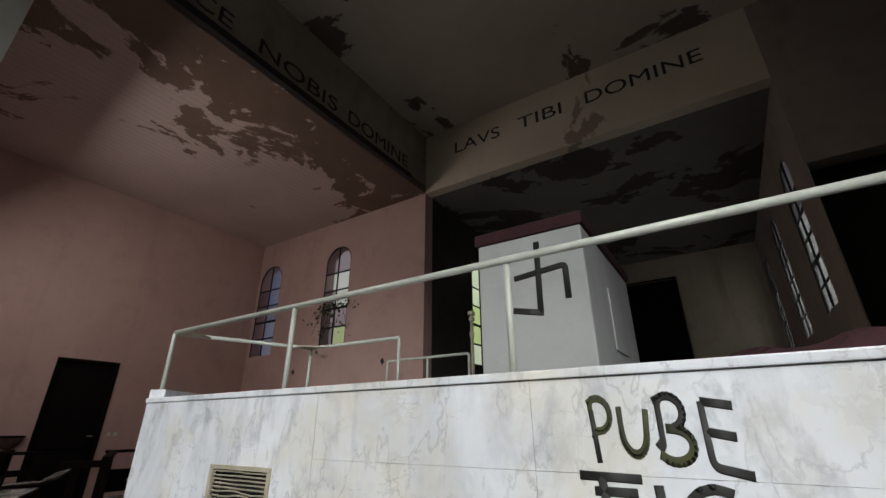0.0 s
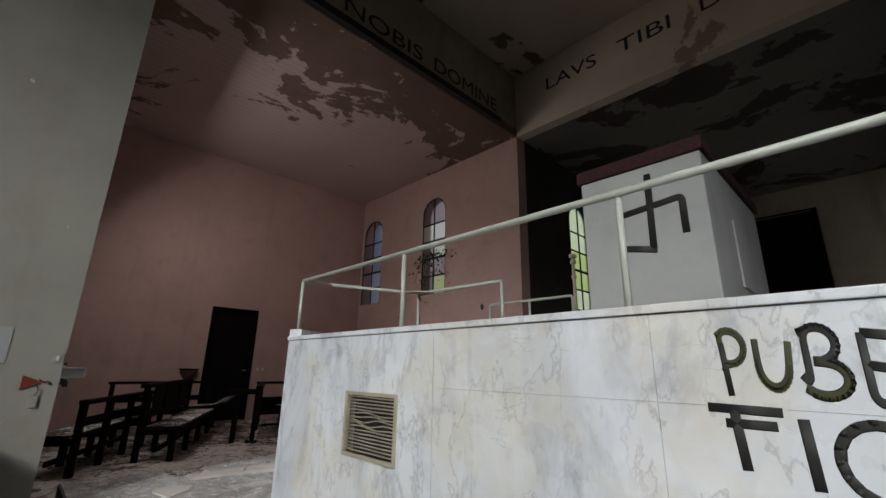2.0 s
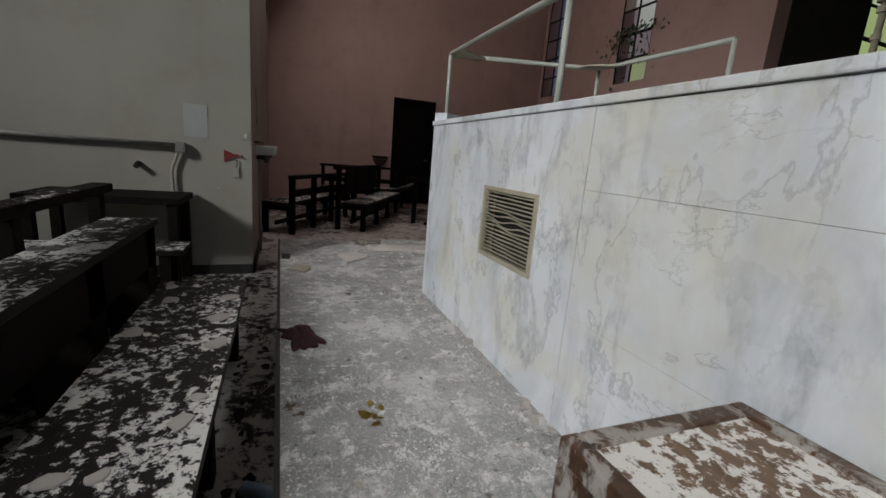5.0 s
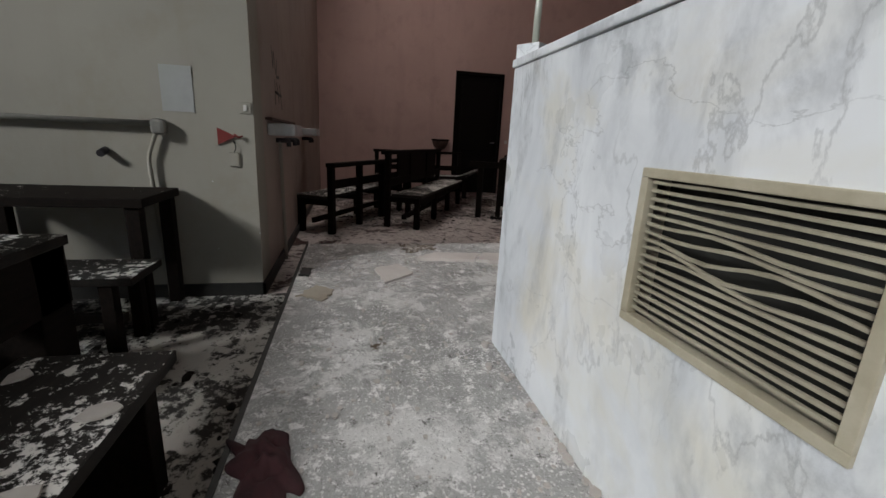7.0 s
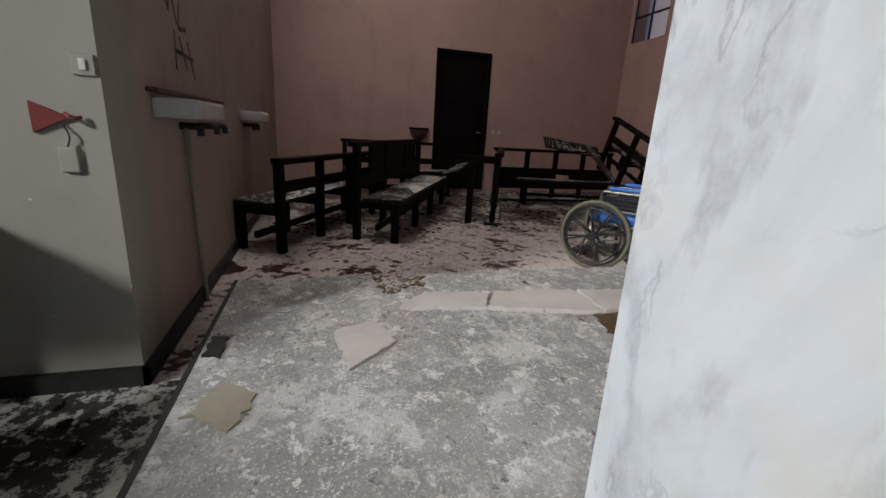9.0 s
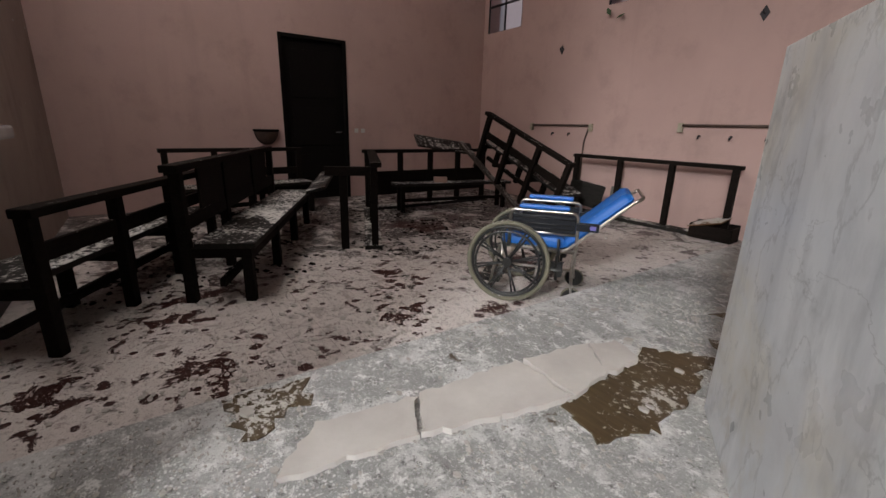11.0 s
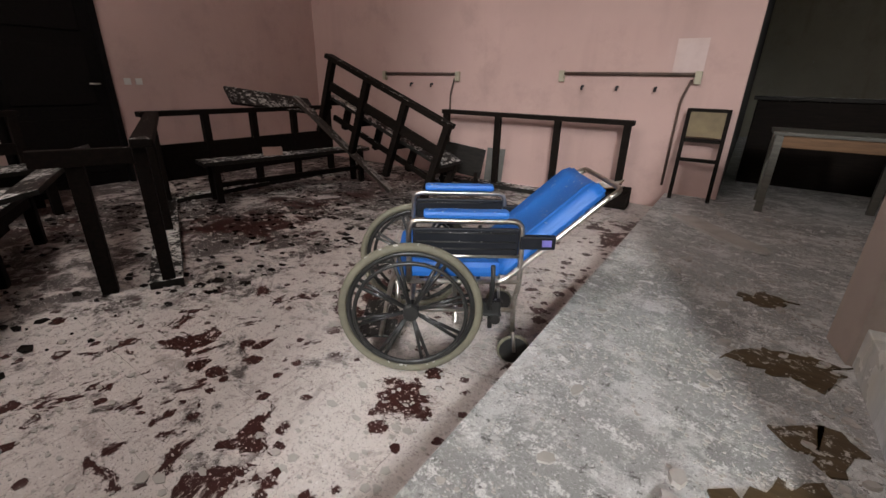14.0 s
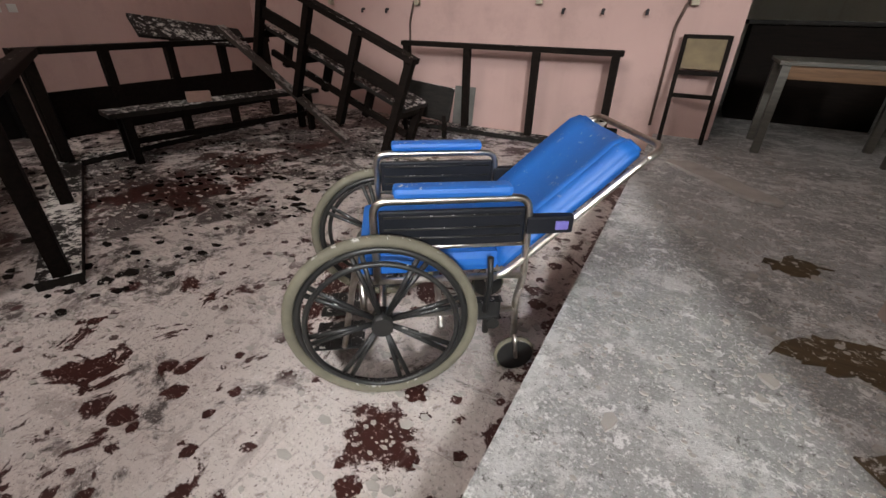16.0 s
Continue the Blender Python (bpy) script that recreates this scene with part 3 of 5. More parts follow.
window("window_6", pose(PX, 10.05, 0, 0, 0, 90), 0.9, 2.5, 5.2, 5, "arched window with yellow-green panes", M_GREY, 0.07, "green")
for i, (a, b, c, d) in enumerate(SW):
    window("window_%d" % (i + 7), pose((a + b) / 2, 0.60, 0, 0, 0, 180), b - a, c, d, 5, "high arched window above the wash basins", M_DRAB, 0.28, "pale")
structure("backdrop", cube(-13, -6.2, 9.6, 9.7, 0, 9), M_OUT, "bright overcast garden outside the windows", "backdrop")
structure("backdrop_east", cube(CX + 1.9, CX + 2.0, 8.3, 45, 0, 20), M_OUT3, "white overcast sky outside the chancel", "backdrop")
structure("backdrop_chancel", cube(-8.6, -8.5, 9.8, 20, 0, 9), M_OUT2, "bright yellow-green garden outside", "backdrop")
structure("backdrop_south", cube(-12, -6, -1.4, -1.3, 1, 8), M_OUT, "bright overcast sky outside", "backdrop")

# ivy through the broken pane
rnd = random.Random(5)
ivy = thing("ivy", "green ivy tangle grown in through a broken window", "plant", pose(-7.72, NORTH - 0.06, 3.75))
bm = bmesh.new()
for k in range(7):
    a = rnd.uniform(-0.5, 0.5)
    tube(bend([(0, 0.1, 0.1), (a * 0.7, -0.02, 0.1 + rnd.uniform(-0.1, 0.1)), (a * 1.3, -0.02, -rnd.random() * 0.6)], 0.08, 3), 0.006, 5, bm=bm)
part("stem", bm, M_LEAF, ivy)
bm = bmesh.new()
for k in range(150):
    x = rnd.gauss(0, 0.33)
    z = rnd.gauss(0.05, 0.09) if k % 2 else -abs(rnd.gauss(0, 0.4))
    s = rnd.uniform(0.025, 0.06)
    m = pose(x, -0.03 + rnd.uniform(-0.06, 0.03), z, rnd.uniform(30, 120), rnd.uniform(-40, 40), rnd.uniform(-60, 60))
    prism([(-s * 0.6, 0), (0, -s), (s * 0.6, 0), (0.2 * s, s), (-0.2 * s, s * 0.9)], 0, 0.002, m, bm)
part("leaves", bm, M_LEAF, ivy)

# ---- doors ----


def panel_door(name, m, w, h, label):
    t = thing(name, label, "door", m, kind="structure")
    part("leaf", cube(0.05, w - 0.05, 0.06, 0.10, 0, h - 0.05, 0.004), M_DOOR, t)
    for a, b in ((0.0, 0.05), (w - 0.05, w)):
        part("jamb", cube(a, b, -0.02, 0.14, 0, h, 0.004), M_DOOR, t)
    part("head", cube(0.05, w - 0.05, -0.02, 0.14, h - 0.05, h, 0.004), M_DOOR, t)
    for z0, z1 in ((0.15, 0.75), (0.9, 1.5), (1.65, h - 0.2)):
        part("panel", cube(0.17, w - 0.17, 0.045, 0.06, z0, z1, 0.006), M_DOOR, t)
    part("door_handle", tube(bend([(w - 0.12, 0.06, 1.12), (w - 0.12, 0.0, 1.12), (w - 0.22, 0.0, 1.12)], 0.02), 0.009), M_CHROME, t, "dull metal lever handle")
    return t


panel_door("door_1", pose(WEST, DY0, LOW, 0, 0, 90), DY1 - DY0, DZ - LOW, "closed black wooden door in the pink wall")
t = thing("door_2", "tall dark closed doors in the far chancel wall", "door", pose(-2.25, FAR, 1.3), kind="structure")
part("leaf", cube(0, 1.55, -0.06, 0.0, 0, 4.1, 0.01), M_DOOR, t)
part("door_frame", tube([(0, -0.06, 0), (0, -0.06, 4.15), (1.55, -0.06, 4.15), (1.55, -0.06, 0)], 0.06, 6), M_DOOR, t)

# ---- marble platform ----
FY, FX, PT = 1.89, -3.48, 1.30
plat = thing("platform", "raised altar platform faced with veined white marble", "platform", kind="structure")
core = prism([(FX + 0.06, FY + 0.10), (EASTX - 0.01, FY + 0.10), (EASTX - 0.01, 7.2), (-3.0, 7.2), (-3.0, 4.8), (-3.0, 3.3), (-4.30, 3.27)], 0, PT - 0.035)
part("core", core, M_BEIGE, plat)
JX = [FX, -1.735, -0.62, 0.62, EASTX]
for a, b in zip(JX, JX[1:]):
    if a == FX:
        bm = bmesh.new()
        box(bm, a, -2.55, FY, FY + 0.03, 0, PT - 0.035)
        box(bm, -2.02, b - 0.004, FY, FY + 0.03, 0, PT - 0.035)
        box(bm, -2.55, -2.02, FY, FY + 0.03, 0, 0.54)
        box(bm, -2.55, -2.02, FY, FY + 0.03, 0.92, PT - 0.035)
        part("marble_panel", bm, M_MARBLE, plat)
    else:
        for c, e in ((0, 0.48), (0.48, 0.97), (0.97, PT - 0.035)):
            part("marble_panel", cube(a, b - 0.0015, FY, FY + 0.03, c, e - 0.001, 0.001), M_MARBLE, plat)
part("coping", cube(FX - 0.004, EASTX, FY - 0.012, FY + 0.34, PT - 0.032, PT, 0.006), M_MARBLE, plat)
part("platform_floor", prism([(FX, FY + 0.34), (EASTX - 0.01, FY + 0.34), (EASTX - 0.01, 7.2), (-3.0, 7.2), (-3.0, 3.3), (-4.30, 3.27)], PT - 0.035, PT - 0.005), M_WALK, plat)
d = Vector((-4.38 - FX, 3.28 - FY, 0))
ang = math.degrees(math.atan2(d.y, d.x))
slant = pose(FX, FY, 0, 0, 0, ang)
bm = cube(0.0, d.length, -0.11, 0.0, 0, 1.36, 0.004)
bm.transform(slant)
part("slanted_marble_panel", bm, M_MARBLE, plat)
part("stair_post", prism([(-4.38, 4.55), (-3.0, 4.62), (-3.0, 4.85), (-4.42, 4.77)], 0, 1.38), M_DRAB, plat)
for k in range(7):
    part("stair_step", cube(-4.36 + k * 0.19, -3.0, 3.30, 4.56, k * PT / 7 * 1.0, (k + 1) * PT / 7 - 0.006, 0.006), M_MARBLE, plat)

grille = thing("vent_grille", "bent slatted beige metal vent grille set in marble", "vent", pose(-2.55, FY, 0.54))
for a, b, c, e in ((0, 0.53, 0, 0.022), (0, 0.53, 0.358, 0.38), (0, 0.024, 0.022, 0.358), (0.506, 0.53, 0.022, 0.358)):
    part("frame", cube(a, b, -0.010, 0.02, c, e, 0.003), M_GRILLE, grille)
# black sheet stands in for the dark hollow behind the slats
part("dark_gap_sheet", cube(0.0, 0.53, 0.075, 0.08, 0.0, 0.38), M_BLACK, grille)
for k in range(17):
    z = 0.038 + k * 0.0192
    bent = 0.014 if k in (8, 9) else 0.008 if k in (7, 10, 11) else 0.0012
    blade = bmesh.new()
    cols = []
    for j in range(11):
        x = 0.03 + 0.047 * j
        dz = -bent * math.sin(j * 0.75 + k * 1.3) * math.sin(j * math.pi / 10)
        cols.append([blade.verts.new((x, y, z + dz + h)) for y, h in ((0.0, 0.0), (0.0012, 0.0065), (0.007, 0.0075), (0.006, 0.002))])
    for A, B in zip(cols, cols[1:]):
        for q in range(4):
            blade.faces.new((A[q], A[(q + 1) % 4], B[(q + 1) % 4], B[q]))
    bmesh.ops.recalc_face_normals(blade, faces=blade.faces[:])
    part("slat", blade, M_SLAT, grille)


def stroke(pts, r, mat, parent, m, name="stroke"):
    """A flat sprayed line on a wall: points in the wall's plane, x along and z up."""
    bm = tube(bend([(x, 0, z) for x, z in pts], 0.03, 4), r, 8)
    bm.transform(m @ Matrix.Diagonal((1, 0.06, 1, 1)))
    return part(name, bm, mat, parent)


def line_of(cx, cz, rx, rz, a0, a1, n=12):
    return [(cx + rx * math.cos(radians(a0 + (a1 - a0) * k / n)), cz + rz * math.sin(radians(a0 + (a1 - a0) * k / n))) for k in range(n + 1)]


gm = pose(-0.41, FY - 0.001, 1.085) @ Matrix.Diagonal((0.66, 1, 0.93, 1)) @ pose(0.30, 0, -1.05)
g1 = thing("graffiti", "black and olive sprayed word PUBE on marble", "graffiti")
stroke([(-0.30, 1.13), (-0.285, 0.96)], 0.013, M_BLACK, g1, gm)
stroke([(-0.30, 1.12)] + line_of(-0.27, 1.115, 0.06, 0.055, 130, -110) + [(-0.30, 1.04)], 0.012, M_OLIVE, g1, gm)
stroke([(-0.165, 1.14), (-0.165, 1.07)] + line_of(-0.11, 1.06, 0.055, 0.07, 190, 350) + [(-0.045, 1.13)], 0.013, M_OLIVE, g1, gm)
stroke([(-0.015, 1.03), (0.01, 1.0), (0.01, 1.16)] + line_of(0.05, 1.12, 0.06, 0.05, 120, -80), 0.014, M_BLACK, g1, gm)
stroke([(0.03, 1.07)] + line_of(0.055, 1.02, 0.075, 0.05, 70, -140), 0.015, M_OLIVE, g1, gm)
for pts in ([(0.19, 1.15), (0.19, 0.96), (0.33, 0.94)], [(0.19, 1.06), (0.30, 1.045)], [(0.19, 1.15), (0.31, 1.135)]):
    stroke(pts, 0.014, M_BLACK, g1, gm)
gm = pose(-0.47, FY - 0.001, 0.20) @ Matrix.Diagonal((0.85, 1, 0.85, 1)) @ pose(0.30, 0, 0)
g2 = thing("graffiti", "black sprayed letters FIG running down in drips on marble", "graffiti")
for pts in ([(-0.30, 0.90), (-0.08, 0.895)], [(-0.22, 0.90), (-0.205, 0.70)], [(-0.25, 0.85), (-0.10, 0.85)], [(-0.03, 0.88), (-0.02, 0.67)], line_of(0.14, 0.77, 0.10, 0.11, 60, 330) + [(0.2, 0.76)]):
    stroke(pts, 0.016, M_BLACK, g2, gm)

# ---- railings ----
rail = thing("railing", "white painted tubular handrail on the platform", "railing")
part("top_rail", tube([(-3.63, 2.04, 1.81), (EASTX, 2.0, 1.81)], 0.018, 12), M_WHITE, rail)
for x in (-3.62, -2.19, -0.74, 0.72):
    part("post", tube([(x, 2.03, PT), (x, 2.03, 1.80)], 0.015, 12), M_WHITE, rail)
rail2 = thing("railing", "greenish white stair handrail returning from the corner", "railing")
part("top_rail", tube([(-3.63, 2.04, 1.80), (-3.27, 3.11, 1.80), (-2.24, 3.15, 1.80)], 0.016, 10), M_WHITE, rail2)
for x, y in ((-3.27, 3.11), (-2.24, 3.15)):
    part("post", tube([(x, y, PT - 0.04), (x, y, 1.80)], 0.014, 10), M_WHITE, rail2)
part("gusset", prism([(-3.63, 2.04), (-3.38, 2.03), (-3.54, 2.28)], 1.79, 1.80), M_GRILLE, rail2)
part("gusset", prism([(-3.27, 3.11), (-3.05, 3.12), (-3.2, 2.95), (-3.38, 2.95)], 1.79, 1.80), M_GRILLE, rail2)
rail3 = thing("railing", "low white tubular rail by the altar", "railing")
part("top_rail", tube(bend([(-3.14, 4.09, PT - 0.04), (-3.14, 4.09, 1.78), (-2.1, 4.09, 1.78), (-2.1, 4.09, PT - 0.04)], 0.03), 0.014, 10), M_WHITE, rail3)
part("post", tube([(-2.6, 4.09, PT - 0.04), (-2.6, 4.09, 1.78)], 0.012), M_WHITE, rail3)
cs = thing("candle_stand", "tall dark metal candle stand on the platform", "candle stand", pose(-2.42, 4.75, PT - 0.005))
part("pole", tube([(0, 0, 0), (0, 0, 1.05)], 0.02, 10), M_GRILLE, cs)
part("base", prism([(0.13 * math.cos(k * 0.524), 0.13 * math.sin(k * 0.524)) for k in range(12)], 0, 0.03), M_GRILLE, cs)
for z, r in ((1.05, 0.045), (0.98, 0.035), (0.8, 0.03)):
    part("collar", prism([(r * math.cos(k * 0.524), r * math.sin(k * 0.524)) for k in range(12)], z, z + 0.04), M_GRILLE, cs)

# ---- altar ----
alt = thing("altar_block", "tall grey plastered block with a maroon top on the platform", "altar", pose(-1.36, 2.95, PT - 0.005))
part("body", cube(0, 0.76, 0, 1.5, 0, 1.05, 0.012), M_ALTAR, alt)
part("top_slab", cube(-0.02, 0.78, -0.02, 1.52, 1.05, 1.14, 0.01), M_MAROON, alt, "maroon slab top")
part("side_door", cube(0.76, 0.772, 0.55, 0.95, 0.3, 0.75, 0.004), M_ALTAR, alt)
g3 = thing("graffiti", "black sprayed strokes on the grey block", "graffiti")
am = pose(-1.33, 2.948, PT + 0.085)
for pts in ([(0.42, 0.90), (0.41, 0.40)], [(0.24, 0.66), (0.60, 0.70), (0.60, 0.47)], [(0.22, 0.44), (0.43, 0.40)]):
    stroke(pts, 0.021, M_BLACK, g3, am)
cloth = bmesh.new()
bmesh.ops.create_grid(cloth, x_segments=28, y_segments=18, size=0.5)
for v in cloth.verts:
    r = max(0, 1 - (v.co.x ** 2 + v.co.y ** 2) * 4)
    v.co.z = 0.17 * r * (0.6 + noise.noise(v.co * 5)) + 0.05 * abs(noise.noise(v.co * 14))
    v.co.x *= 1.8
cl = tagged(part("fallen_cloth", cloth, M_MAROON), "crumpled dark red cloth heaped on the platform", "cloth")
cl.matrix_world = pose(0.62, 2.62, PT - 0.005)

# ---- pews ----


def pew(length, label, m, uprights=4, name="pew", seat=True, panel=False, high=0.90):
    """Sits facing -y, length along x, on z = 0."""
    t = thing(name, label, "pew", m, "dark wooden pews")
    h = length / 2
    if seat:
        part("seat", cube(-h, h, -0.24, 0.16, 0.40, 0.44, 0.006), M_SEAT, t)
    part("top_rail", cube(-h - 0.02, h + 0.02, 0.19, 0.30, high - 0.05, high, 0.008), M_WOOD, t)
    if seat:
        part("back_rail", cube(-h, h, 0.20, 0.235, 0.52, 0.62, 0.005), M_WOOD, t)
        part("apron", cube(-h + 0.05, h - 0.05, -0.2, -0.175, 0.30, 0.40, 0.004), M_WOOD, t)
        part("stretcher", cube(-h, h, -0.02, 0.02, 0.12, 0.18, 0.004), M_WOOD, t)
    else:
        part("foot_rail", cube(-h, h, 0.12, 0.30, 0.0, 0.05, 0.004), M_SEAT, t)
    for k in range(uprights):
        x = -h + 0.04 + (length - 0.08) * k / (uprights - 1)
        part("upright", cube(x - 0.035, x + 0.035, 0.19, 0.26, 0, high - 0.04, 0.006), M_WOOD, t)
        if seat:
            part("leg", cube(x - 0.035, x + 0.035, -0.21, -0.14, 0, 0.40, 0.006), M_WOOD, t)
            part("bearer", cube(x - 0.025, x + 0.025, -0.14, 0.19, 0.33, 0.40, 0.004), M_WOOD, t)
    if panel:
        part("back_panel", cube(-h + 0.35, h - 0.3, 0.205, 0.225, 0.62, high - 0.05, 0.003), M_WOOD, t)
    return t


pew(2.1, "dark wooden pew facing away, dusted with flakes", pose(-7.64, 1.29, LOW, 0, 0, -29), 4, high=0.82)
pew(2.6, "black wooden pew with white flakes on its seat", pose(-8.13, 2.43, LOW, 0, 0, 154), 4, panel=True, high=0.97)
frame_pew = pew(2.2, "dark pew frame with a dusty foot rail", pose(-8.75, 3.62, LOW, 0, 0, -24), 3, seat=False)
part("end_rail", cube(1.00, 1.06, -0.26, 0.19, 0.76, 0.85, 0.006), M_WOOD, frame_pew)
part("end_post", cube(0.98, 1.05, -0.12, -0.04, 0, 0.76, 0.006), M_WOOD, frame_pew)
part("shelf_board", cube(-0.9, 0.98, -0.30, -0.10, 0.66, 0.69, 0.004, pose(0, 0, 0, 14, 0, 0)), M_SEAT, frame_pew)
corner_pew = pew(2.3, "dark pew back standing before the west wall", pose(-9.45, 5.35, LOW, 0, 0, 90), 5, seat=False)
part("back_board", cube(-1.12, 1.12, 0.20, 0.225, 0.22, 0.58, 0.004), M_WOOD, corner_pew)
pew(1.8, "dark pew pushed against the west wall", pose(-10.1, 2.6, LOW, 0, 0, 95), 4)
pew(1.77, "overturned dark pew leaning at a slant", pose(-8.42, 6.15, 0.16, 0, -21, 180), 4)
pew(2.3, "long dark pew back standing along the wall", pose(-7.05, 6.95, LOW, 0, 0, 2), 4, seat=False)


def bench(length, deep, label, m, high=0.43):
    """A plain backless bench, length along x."""
    t = thing("bench", label, "bench", m)
    h = length / 2
    part("seat", cube(-h, h, -deep / 2, deep / 2, high - 0.04, high, 0.006), M_SEAT, t)
    for x in (-h + 0.12, h - 0.12):
        for y in (-deep / 2 + 0.04, deep / 2 - 0.04):
            part("leg", cube(x - 0.03, x + 0.03, y - 0.03, y + 0.03, 0, high - 0.04, 0.004), M_WOOD, t)
    part("stretcher", cube(-h + 0.12, h - 0.12, -0.02, 0.02, 0.14, 0.19, 0.004), M_WOOD, t)
    return t


bench(1.95, 0.27, "narrow dark bench with flakes before a pew back", pose(-9.17, 5.46, LOW, 0, 0, 78))
bench(1.2, 0.34, "short black bench with plaster chips by the pier", pose(-3.97, -0.4, LOW, 0, 0, 90))

pl = tagged(part("plank", cube(-0.80, 0.80, -0.055, 0.055, -0.02, 0.02, 0.004), dusty("flaked_dark_plank", (0.03, 0.022, 0.018), (0.06, 0.045, 0.036), thr=0.5, scale=26.0)), "dark flaked loose plank leaning on the pews", "plank")
pl.matrix_world = pose(-8.82, 5.92, 0.35, 0, 39, 15)
card = tagged(part("small_box", box(box(box(box(cube(-0.10, 0.10, -0.065, 0.065, 0, 0.008), -0.10, 0.10, -0.065, -0.057, 0.008, 0.075), -0.10, 0.10, 0.057, 0.065, 0.008, 0.075), -0.10, -0.092, -0.057, 0.057, 0.008, 0.075), 0.092, 0.10, -0.057, 0.057, 0.008, 0.075), simple("pinkish_card", (0.4, 0.25, 0.2))), "small open pinkish box lying on a bench", "box")
card.matrix_world = pose(-9.21, 5.24, LOW + 0.431, 0, 0, 60)
bd = tagged(part("broken_board", cube(-0.52, 0.52, -0.16, 0.16, -0.015, 0.015, 0.003), M_SEAT), "flake-covered dark board lying on a pew back", "board")
bd.matrix_world = pose(-9.80, 5.72, 0.79, 32, 8, 78)

# nave pews on the lower floor
pew(2.8, "front nave pew thick with white flakes", pose(-2.2, -0.42, LOW), 4)
low = thing("low_bench", "low black bench top thick with fallen plaster", "bench", pose(-1.1, 0.45, LOW))
part("seat", cube(-1.93, 0.35, -0.21, 0.21, 0.40, 0.44, 0.005), M_SEAT, low)
for x in (-1.82, -0.85, 0.25):
    part("leg", cube(x - 0.04, x + 0.04, -0.17, 0.17, 0, 0.40, 0.005), M_WOOD, low)
desk = thing("pew_desk", "dark kneeling desk with open arches in front", "pew", pose(-1.1, 0.0, LOW))
part("desk_top", cube(-2.45, 0.3, -0.15, 0.12, 0.66, 0.70, 0.006), M_SEAT, desk)
part("front_panel", cube(-2.45, 0.3, 0.07, 0.10, 0.42, 0.66, 0.003), M_WOOD, desk)
for x in (-2.35, -1.5, -0.65, 0.2):
    part("leg", cube(x - 0.09, x + 0.09, -0.12, 0.10, 0, 0.66, 0.006), M_WOOD, desk)
pew(3.0, "dark nave pew in the second row", pose(-2.7, -1.35, LOW), 4)
pew(3.0, "dark nave pew further back", pose(-2.7, -2.5, LOW), 4)

# ---- wheelchair ----


